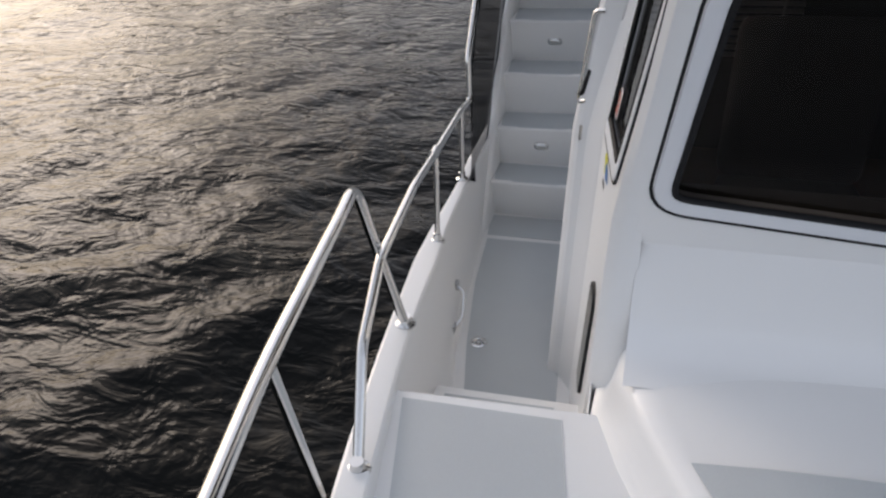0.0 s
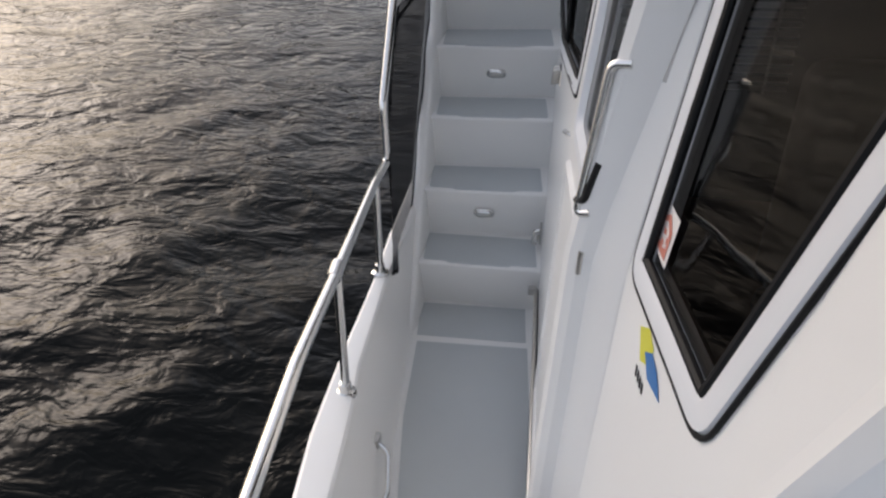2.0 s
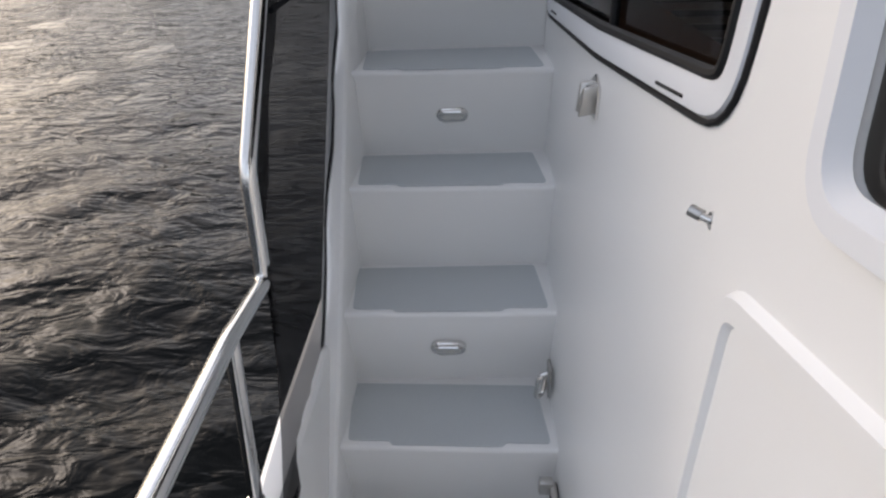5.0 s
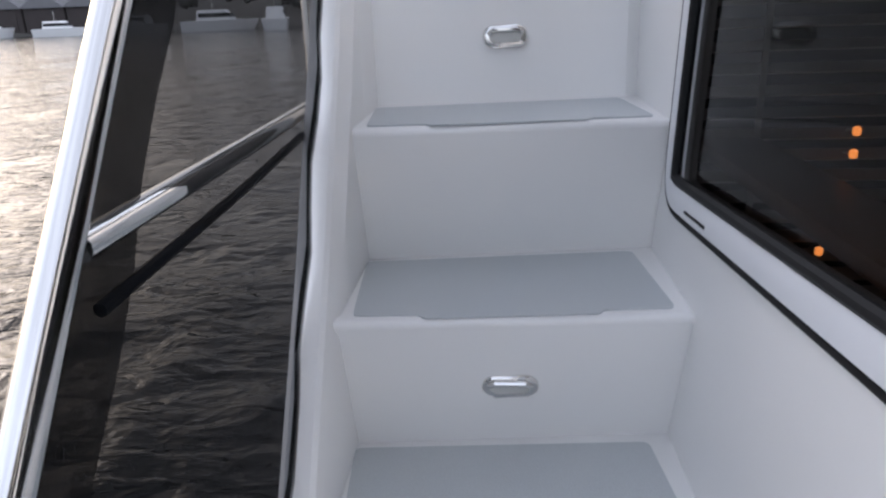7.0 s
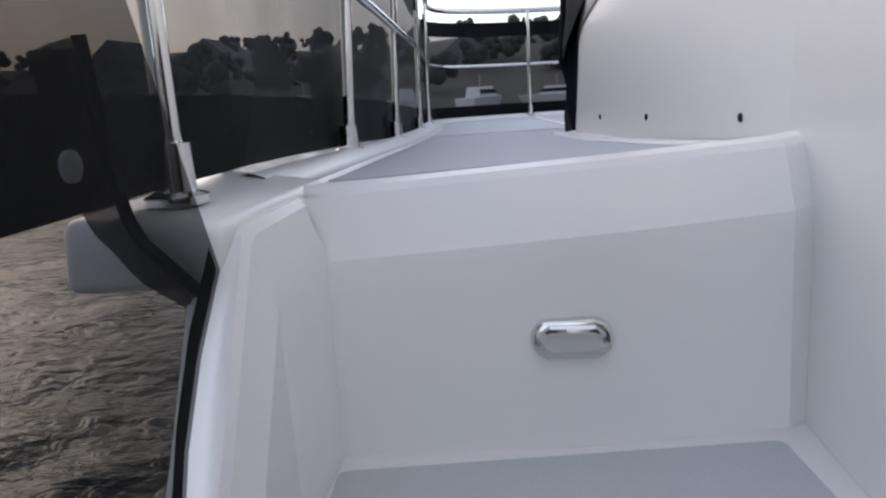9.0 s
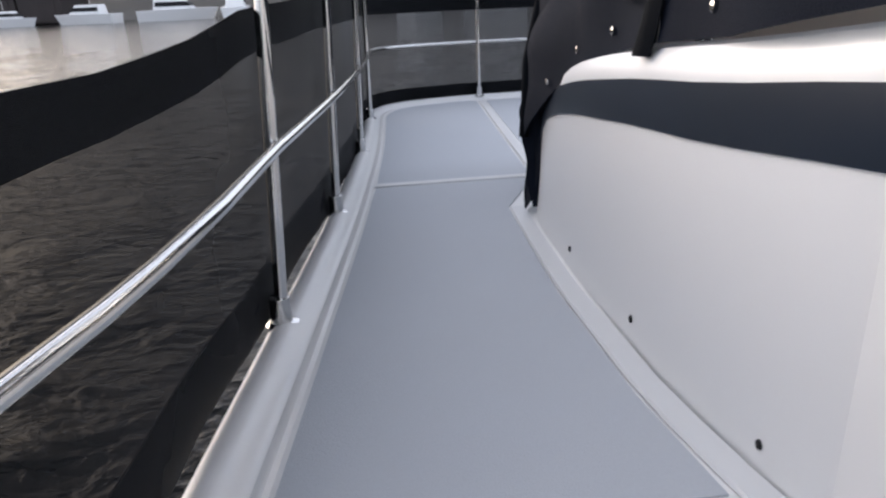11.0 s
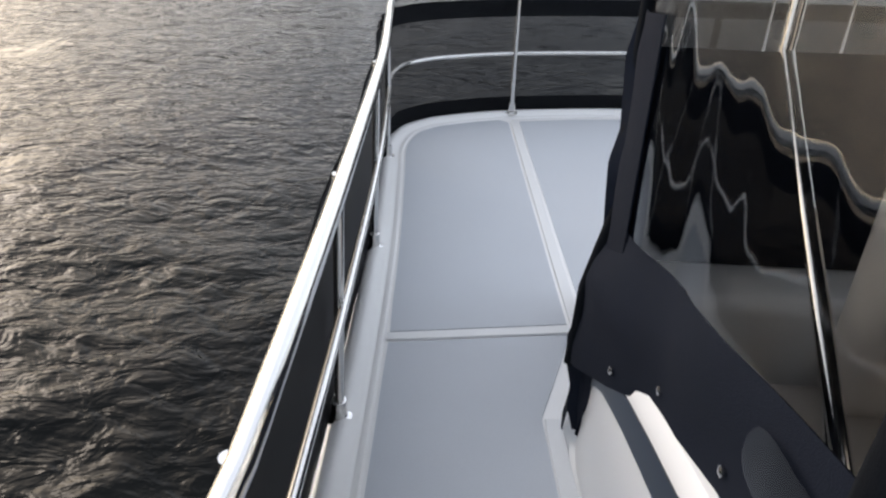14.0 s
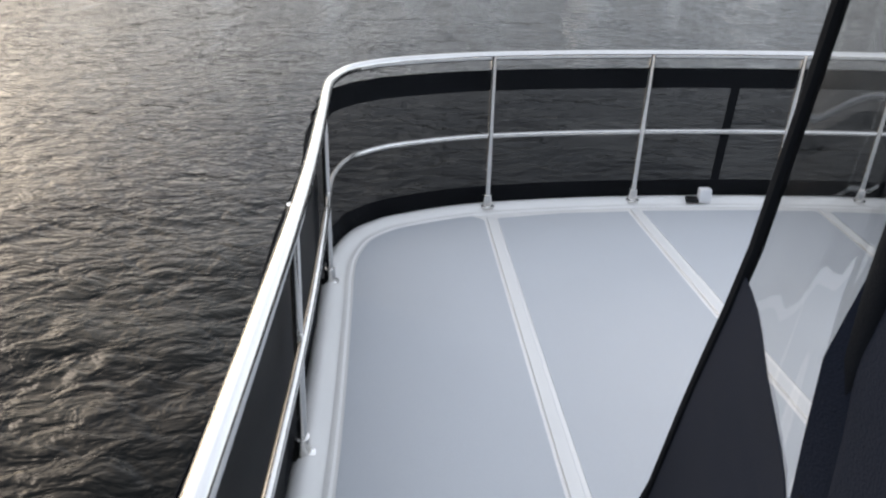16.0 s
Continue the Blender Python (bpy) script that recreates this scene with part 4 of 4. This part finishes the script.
def stair_point(u, f):
    """A place on the stair cloth: u along the stairs, f from the rail down to the cheek."""
    head = Vector([lerp(t, u) for t in ([(0, -0.066), (1, -0.088)], [(0, -0.292), (0.3, -0.272), (1, 0.56)], [(0, 0.70), (0.3, 0.93), (0.95, 1.93), (1, 1.95)])])
    foot = Vector([lerp(t, u) for t in ([(0, 0.0), (0.15, -0.02), (0.3, -0.036), (0.42, -0.040), (1, -0.040)], [(0, -0.58), (0.15, -0.42), (0.3, -0.13), (0.42, 0.037), (0.6, 0.3), (1, 0.66)], [(0, 0.43), (0.15, 0.34), (0.3, 0.31), (0.42, 0.575), (0.6, 0.885), (1, 1.425)])])
    return head.lerp(foot, f) + Vector((0.004 * math.sin(u * 41 + f * 4), 0, 0))


def stair_cloth(f0, f1, n=24, x=-0.0):
    """Strip of the stair cloth between shares f0 and f1 of its width, from the rail to the cheek."""
    return loft([[stair_point(k / n, f0 + (f1 - f0) * j / 3) + Vector((x, 0, 0)) for j in range(4)] for k in range(n + 1)])


part("mesh_panel", stair_cloth(0.0, 1.0), MESH_STAIR, sc)
part("hem", stair_cloth(0.02, 0.16, x=-0.003), MESH_HEM, sc)
# dark strip across the stair cloth, just below the mid rail
part("dark_strip", tube([(-0.070, -0.06, 1.148), (-0.070, 0.27, 1.160), (-0.068, 0.52, 1.176)], 0.006, 8), HEM, sc)
curl_in = curve_through([(-0.095, 0.62, 1.60), (-0.092, 0.63, 1.50), (-0.087, 0.64, 1.458), (-0.069, 0.645, 1.433), (-0.060, 0.66, 1.412), (-0.060, 0.675, 1.395)], 5)
curl_out = curve_through([(-0.135, 0.62, 1.59), (-0.122, 0.63, 1.48), (-0.108, 0.64, 1.445), (-0.092, 0.645, 1.42), (-0.077, 0.66, 1.40), (-0.066, 0.672, 1.385)], 5)
part("corner_gusset", loft([curl_in, [a.lerp(b, 0.5) + Vector((0, -0.006, 0)) for a, b in zip(curl_in, curl_out)], curl_out]), MESH_HEM, sc)
part("hem", tube(curl_in, 0.005, 8), HEM, sc)
part("hem", stair_cloth(0.965, 1.0, x=-0.003), HEM, sc)
part("snap_button", lathe([(0.011, 0), (0.011, 0.003), (0.006, 0.006), (0.001, 0.0065)], 14, Matrix.Translation((-0.098, 0.59, 1.515)) @ pose(0, 0, 0, 0, 90)), ALLOY, sc)

# ---- flybridge coaming ----
COAM = [(0.96, 0.515), (1.02, 0.49), (1.264, 0.431), (1.65, 0.375), (2.05, 0.337), (2.17, 0.325)]


def side_top(y):
    return lerp([(0.9, 1.965), (1.1, 1.94), (1.25, 1.918), (1.47, 1.895), (1.7, 1.862), (1.87, 1.832), (2.05, 1.775), (2.2, 1.70)], y)


coam = thing("coaming", (1.6, 1.5, 1.4), "white cockpit coaming with a dark blue stripe", "coaming", kind="structure")


def coam_rows(profile, ys):
    rows = []
    for y in ys:
        end = max(0.0, (y - 1.95) / 0.22)
        r = []
        for dx, f in profile:
            top = side_top(y)
            base = deck_z(y, 0.002)
            z = base + (top - base) * f * (1 - 0.35 * end ** 3)
            r.append((lerp(COAM, y) + dx + 0.02 * end ** 3, y, z))
        rows.append(r)
    return rows


ys = [0.96, 0.99, 1.02] + [1.1 + 0.1 * k for k in range(8)] + [1.9, 1.97, 2.03, 2.08, 2.12, 2.15, 2.17]
part("coaming_side", loft(coam_rows([(-0.012, 0.0), (0.0, 0.02), (0.005, 0.25), (0.009, 0.5), (0.0125, 0.79), (0.0155, 0.85), (0.021, 0.90), (0.031, 0.932), (0.06, 0.945), (0.17, 0.94), (0.18, 0.6), (0.18, 0.0)], ys)), GEL, coam)
part("stripe", loft(coam_rows([(0.0082, 0.710), (0.0092, 0.78), (0.0122, 0.848)], ys[1:-2]), 0.002), STRIPE, coam)
part("base_strip", loft([[(lerp(COAM, y) - 0.042, y, deck_z(y, 0.003) + crown(0.4, y)), (lerp(COAM, y) - 0.038, y, deck_z(y, 0.007) + crown(0.4, y)), (lerp(COAM, y) - 0.004, y, deck_z(y, 0.008) + crown(0.4, y))] for y in [1.0 + 0.1 * k for k in range(13)] + [2.235]]), SEAM, coam)
part("aft_face", box(0.36, 2.14, 1.35, 2.84, 2.18, 1.66, 0.01), GEL, coam)
part("far_side", box(2.72, 1.0, 1.35, 2.84, 2.14, 1.8, 0.02), GEL, coam)
# floor in the same dark colour, for the shade inside the cockpit
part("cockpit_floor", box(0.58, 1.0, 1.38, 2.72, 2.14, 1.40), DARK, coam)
for y in (1.10, 1.42, 1.75):
    part("screw", lathe([(0.006, 0), (0.005, 0.003), (0.001, 0.004)], 10, Matrix.Translation((lerp(COAM, y) + 0.002, y, deck_z(y, 0.05))) @ pose(0, 0, 0, 0, -90)), RUBBER, coam)

# ---- canvas enclosure ----
canvas = thing("cockpit_enclosure", (0.45, 1.6, 1.8), "navy canvas cockpit enclosure with clear vinyl windows", "enclosure")


def panel_at(y, z):
    """A place on the side panel of the enclosure."""
    b = lerp([(0.9, 0.50), (1.2, 0.468), (1.46, 0.434), (1.7, 0.405), (2.2, 0.357)], y)
    fold = 0.006 * math.sin(y * 21 + z * 6) + 0.004 * math.sin(z * 33 + y * 9)
    b -= 0.034 * min(1, max(0, (y - 1.86) / 0.1)) * min(1, max(0, (1.92 - z) / 0.1))
    return Vector((b + 0.01 * (z - 1.9) + fold * (1 if z < 2.0 else 0.3), y, z))


def skin(y0, y1, z0, z1, mat, name, out=0.0, ny=14, nz=8, thick=0.002, parent=canvas):
    rows = []
    for i in range(ny + 1):
        y = y0 + (y1 - y0) * i / ny
        a, b = z0(y), z1(y)
        rows.append([panel_at(y, a + (b - a) * k / nz) - Vector((out, 0, 0)) for k in range(nz + 1)])
    return part(name, loft(rows, thick), mat, parent)


SILL = [(0.9, 1.95), (1.1, 1.918), (1.25, 1.893), (1.47, 1.870), (1.7, 1.835), (1.87, 1.792), (1.95, 1.74), (2.05, 1.685), (2.2, 1.60)]
sill = lambda y: lerp(SILL, y)
vin = lambda y: 1.941 + (2.148 - y) * 0.185
TOPZ = lambda y: 2.95
skin(1.45, 2.2, sill, vin, NAVY, "lower_canvas")
vp = skin(1.45, 2.18, vin, TOPZ, VINYL, "vinyl_window", thick=0.0)
vp.visible_shadow = False
face_out(vp, (-1, 0, 0))
skin(1.0, 1.44, sill, lambda y: 2.085, NAVY, "lower_canvas")
vp2 = skin(1.0, 1.44, lambda y: 2.085, TOPZ, VINYL, "vinyl_window", thick=0.0)
vp2.visible_shadow = False
face_out(vp2, (-1, 0, 0))
part("corner_hem", tube([panel_at(2.2, z) + Vector((0.0, 0.0, 0)) for z in [1.60 + 0.09 * k for k in range(16)]], 0.012, 10), HEM, canvas)
flap = []
for k in range(15):
    z = 1.425 + 0.062 * k
    out = lerp([(1.42, 0.0), (1.6, 0.03), (1.70, 0.03), (1.8, 0.012), (1.9, 0.004), (2.3, 0.0)], z) + 0.006 * math.sin(k * 2.1)
    x = lerp([(1.42, 0.352), (1.6, 0.35), (2.3, 0.357)], z)
    w = min(1, max(0, (z - 1.44) / 0.2))
    flap.append([(x - 0.012 + 0.02 * w, 2.17 - 0.07 * w, z + 0.01), (x - 0.004, 2.17, z), (x - out * 0.5, 2.19 + 0.01 * math.sin(k), z), (x - out - 0.012, 2.205, z - 0.01), (x - out + 0.01, 2.225, z - 0.01)])
part("corner_flap", loft(flap, 0.003), NAVY, canvas)
ZIP_Y = [(1.855, 1.475), (1.95, 1.452), (2.03, 1.448), (2.12, 1.445), (2.95, 1.40)]
ZIP_W = [(1.855, 0.055), (1.88, 0.068), (1.95, 0.058), (2.02, 0.034), (2.06, 0.032), (2.1, 0.05), (2.2, 0.068), (2.95, 0.07)]
zipf = []
for k in range(29):
    z = 1.855 + 0.039 * k
    zipf.append([panel_at(lerp(ZIP_Y, z) + lerp(ZIP_W, z) * (s - 0.5), z) - Vector((0.006 + 0.012 * math.sin(math.pi * s) + 0.003 * math.sin(z * 17 + 5 * s), 0, 0)) for s in (0, 0.2, 0.4, 0.6, 0.8, 1.0)])
part("zip_flap", loft(zipf, 0.004), HEM, canvas)
for yc, zc, w in ((1.545, 1.975, 0.075), (1.22, 2.0, 0.10)):
    ovr = soft_ring([(yc - w, zc - 0.045), (yc + w, zc - 0.05), (yc + w * 0.8, zc + 0.04), (yc - w, zc + 0.045)], 0.04)
    po = part("small_window", sheet(ovr, [], lambda a, b, o: panel_at(a, b) - Vector((o, 0, 0)), 0, 0.013), VINYL, canvas)
    face_out(po, (-1, 0, 0))
for y in (1.159, 1.31, 1.461, 1.66, 1.85, 1.98):
    part("snap_button", lathe([(0.0075, 0), (0.0075, 0.003), (0.004, 0.005), (0.001, 0.0055)], 12, Matrix.Translation(panel_at(y, sill(y) + 0.035) - Vector((0.003, 0, 0))) @ pose(0, 0, 0, 0, -90)), STEEL, canvas)
aft_rows = [[(0.365 + 2.4 * i / 24, 2.2 + 0.004 * math.sin(i * 2 + k), 1.64 + 0.085 * k) for i in range(25)] for k in range(8)]
part("aft_canvas", loft(aft_rows, 0.002), NAVY, canvas)
av = part("aft_vinyl", loft([[(0.365 + 2.4 * i / 24, 2.2 + 0.006 * math.sin(i * 1.4 + k), 2.235 + 0.1 * k) for i in range(25)] for k in range(8)]), VINYL, canvas)
av.visible_shadow = False
EDGE_X = [(1.40, 0.42), (1.58, 0.443), (1.86, 0.454), (2.08, 0.462), (2.3, 0.482), (2.9, 0.53)]
EDGE_Y = [(1.40, 2.76), (1.58, 2.71), (1.86, 2.65), (2.08, 2.59), (2.9, 2.59)]


def aft_at(s, z):
    """A place on the panel that closes the corner behind the side window."""
    fold = math.sin(math.pi * s) * (0.007 * math.sin(z * 8 + 2.5 * s) + 0.004 * math.sin(z * 19 + s * 6) + 0.022)
    a = panel_at(2.2, z).x + 0.008
    return Vector((a + (lerp(EDGE_X, z) - a) * s + fold, 2.205 + (lerp(EDGE_Y, z) - 2.205) * s, z))


AFT_Z = lambda s: 2.0 + 0.07 * s
part("corner_canvas", loft([[aft_at(i / 12, 1.41 + (AFT_Z(i / 12) - 1.41) * k / 12) for k in range(13)] for i in range(13)], 0.002), NAVY, canvas)
cv = part("corner_vinyl", loft([[aft_at(i / 12, AFT_Z(i / 12) + (2.92 - AFT_Z(i / 12)) * k / 10) for k in range(11)] for i in range(13)]), VINYL, canvas)
cv.visible_shadow = False
face_out(cv, (-1, 0, 0))
part("aft_hem", tube([aft_at(1.0, 1.41 + 0.1 * k) for k in range(16)], 0.009, 8), HEM, canvas)
face_out(av, (0, -1, 0))

# canvas added on the unseen sides to keep light out of the cockpit
part("shade_top_canvas", box(0.34, 1.0, 2.95, 2.86, 2.22, 2.97), NAVY, canvas)
part("shade_front_canvas", box(0.60, 1.04, 1.45, 2.75, 1.06, 2.95), NAVY, canvas)
part("shade_far_canvas", box(2.78, 1.0, 1.75, 2.80, 2.2, 2.95), NAVY, canvas)

# cockpit, seen through the vinyl
ledge = part("aft_ledge", box(0.40, 2.03, 1.66, 2.78, 2.17, 1.875, 0.03, 4), GEL, coam)
pole = thing("enclosure_pole", (0.62, 1.75, 1.45), "slanting stainless steel awning pole", "pole")
part("tube", tube([(0.58, 1.60, 1.76), (0.58, 2.02, 2.1), (0.58, 2.19, 2.24), (0.58, 2.2, 2.9)], 0.0125), STEEL, pole)
part("foot", lathe([(0.025, 0), (0.025, 0.01), (0.016, 0.03)], 14, pose(0.58, 1.60, 1.735)), STEEL, pole)
part("strut", tube([(0.58, 1.66, 1.74), (0.58, 1.80, 1.92)], 0.009), STEEL, pole)
bench = thing("cockpit_bench", (1.0, 1.8, 1.4), "cream vinyl cockpit bench with padded backrest", "bench")
part("base", box(0.56, 1.40, 1.40, 2.6, 2.02, 1.66, 0.02), GEL, bench)
part("seat_cushion", box(0.56, 1.40, 1.66, 2.58, 2.02, 1.735, 0.03, 3), CUSHION, bench)
part("backrest", box(0.68, 1.92, 1.72, 2.58, 2.02, 2.14, 0.045, 4), CUSHION, bench)
helm = thing("cockpit_chair", (1.15, 1.15, 1.4), "cream padded cockpit chair", "chair")
part("pedestal", lathe([(0.12, 0), (0.04, 0.04), (0.04, 0.35)], 14, pose(1.15, 1.15, 1.40)), STEEL, helm)
part("cushion", box(0.92, 0.95, 1.75, 1.38, 1.40, 1.85, 0.04, 3), CUSHION, helm)
part("backrest", box(0.92, 1.36, 1.83, 1.38, 1.46, 2.35, 0.05, 3), CUSHION, helm)

# stern light box and flag socket
sl = thing("stern_light", (1.13, 4.50, 1.38), "small white stern light box at the deck edge", "light")
part("housing", box(1.105, 4.475, 1.375, 1.155, 4.515, 1.435, 0.008), ALLOY, sl)
part("foot", box(1.06, 4.48, 1.375, 1.12, 4.52, 1.392, 0.004), RUBBER, sl)

# ---- far shore ----
LEAF = material("dark_tree_leaves", (0.048, 0.052, 0.042), 0.8, vary=0.5, scale=0.3, fine=0.5, fine_scale=2)
EARTH = material("shore_bank", (0.10, 0.095, 0.085), 0.9, vary=0.3, scale=0.2)
SHED = material("dark_shed_boards", (0.04, 0.032, 0.03), 0.8, vary=0.3, scale=0.6)
ROOFING = material("grey_roofing", (0.16, 0.16, 0.165), 0.8, vary=0.2, scale=0.5)
RENDER_WALL = material("pale_house_wall", (0.42, 0.40, 0.38), 0.8, vary=0.12, scale=0.4)
rng = random.Random(4)
bank = part("shore", loft([[(-260 + 20 * i, 118 + 10 * math.sin(i * 0.7) + d, z + 1.2 * math.sin(i * 1.1) * (z > 1)) for i in range(27)] for d, z in ((-4, SEA - 0.5), (0, SEA + 0.9), (14, 1.5), (60, 10), (140, 19), (300, 26), (500, 20))]), EARTH)
tagged(bank, "low earth bank and wooded hill across the water", "shore", kind="structure")
bm = bmesh.new()
for k in range(420):
    x, d = rng.uniform(-230, 230), rng.choice((18, 30, 45, 70, 110, 160)) + rng.uniform(-8, 8)
    y = 118 + d
    z0 = lerp([(0, 0), (14, 1.5), (60, 10), (140, 19), (300, 26)], d)
    h = rng.uniform(3.5, 7.5)
    for j in range(7):
        m = Matrix.Translation((x + rng.uniform(-1.6, 1.6), y + rng.uniform(-1.6, 1.6), z0 + h * rng.uniform(0.25, 0.9))) @ Euler((rng.uniform(0, 3), rng.uniform(0, 3), rng.uniform(0, 3))).to_matrix().to_4x4() @ Matrix.Diagonal((h * rng.uniform(0.16, 0.32), h * rng.uniform(0.16, 0.3), h * rng.uniform(0.14, 0.26), 1))
        bmesh.ops.create_icosphere(bm, subdivisions=1, radius=1, matrix=m)
tagged(part("far_trees", bm, LEAF, sharp=180), "dark far trees on the hill across the water", "trees", kind="stuff")


def far_boat(x, y, ln, turn):
    e = thing("moored_boat", (0, 0, 0), "white motor boat moored along the far shore", "boat", "moored boats")
    w, h = ln * 0.3, ln * 0.12
    lo = [(-ln / 2, -w * 0.4), (ln * 0.2, -w * 0.4), (ln * 0.42, 0), (ln * 0.2, w * 0.4), (-ln / 2, w * 0.4)]
    hi = [(-ln / 2, -w / 2), (ln * 0.22, -w / 2), (ln / 2, 0), (ln * 0.22, w / 2), (-ln / 2, w / 2)]
    parts = [part("hull", hexa([(a, b, -0.2) for a, b in lo], [(a, b, h + 0.1 * (a > 0)) for a, b in hi]), GEL),
             part("cabin", hexa([(-ln * 0.3, -w * 0.36, h), (ln * 0.2, -w * 0.36, h), (ln * 0.2, w * 0.36, h), (-ln * 0.3, w * 0.36, h)], [(-ln * 0.28, -w * 0.3, h * 2.1), (ln * 0.08, -w * 0.3, h * 2.1), (ln * 0.08, w * 0.3, h * 2.1), (-ln * 0.28, w * 0.3, h * 2.1)], 0.05), GEL),
             part("window_band", hexa([(-ln * 0.27, -w * 0.355, h * 1.35), (ln * 0.175, -w * 0.355, h * 1.35), (ln * 0.175, w * 0.355, h * 1.35), (-ln * 0.27, w * 0.355, h * 1.35)], [(-ln * 0.27, -w * 0.335, h * 1.8), (ln * 0.125, -w * 0.335, h * 1.8), (ln * 0.125, w * 0.335, h * 1.8), (-ln * 0.27, w * 0.335, h * 1.8)]), RUBBER),
             part("mast", tube([(-ln * 0.1, 0, h * 2), (-ln * 0.1, 0, h * 3.6)], 0.05, 6), DULL)]
    for o in parts:
        o.parent = e
    e.matrix_basis = pose(x, y, SEA, 0, 0, turn)
    return e


for k in range(26):
    far_boat(-150 + 12.0 * k + rng.uniform(-3, 3), 108 + rng.uniform(-3, 2), rng.uniform(7, 13), rng.choice((0, 180, 70, 90, 110)) + rng.uniform(-8, 8))


def boathouse(x, y, w, h, mat_wall, label):
    e = thing("boathouse", (x, y, SEA), label, "building", "buildings on the shore")
    part("wall", box(x - w / 2, y, SEA, x + w / 2, y + w * 1.3, SEA + h), mat_wall, e)
    z = SEA + h
    part("roof", hexa([(x - w * 0.54, y - 0.4, z), (x + w * 0.54, y - 0.4, z), (x + w * 0.54, y + w * 1.35, z), (x - w * 0.54, y + w * 1.35, z)], [(x - 0.05, y - 0.4, z + w * 0.42), (x + 0.05, y - 0.4, z + w * 0.42), (x + 0.05, y + w * 1.35, z + w * 0.42), (x - 0.05, y + w * 1.35, z + w * 0.42)]), ROOFING, e)
    part("door", box(x - w * 0.36, y - 0.1, SEA + 0.2, x + w * 0.36, y, SEA + h * 0.9), SHED, e)
    for s in (-0.2, 0.2):
        part("window", box(x + w * (s - 0.07), y - 0.12, SEA + h * 0.95, x + w * (s + 0.07), y - 0.02, SEA + h * 1.1), RUBBER, e)
    return e


for k in range(9):
    boathouse(-126 + 7.4 * k, 117, 7.0, 4.2, SHED, "dark gabled boathouse on the far shore")
for x, y, w, h in ((-40, 150, 11, 9), (-12, 165, 14, 9), (22, 150, 10, 10), (48, 172, 16, 11), (-75, 170, 15, 12), (-105, 180, 18, 13), (80, 160, 12, 10)):
    boathouse(x, y, w, h, RENDER_WALL, "pale gabled house on the hillside")
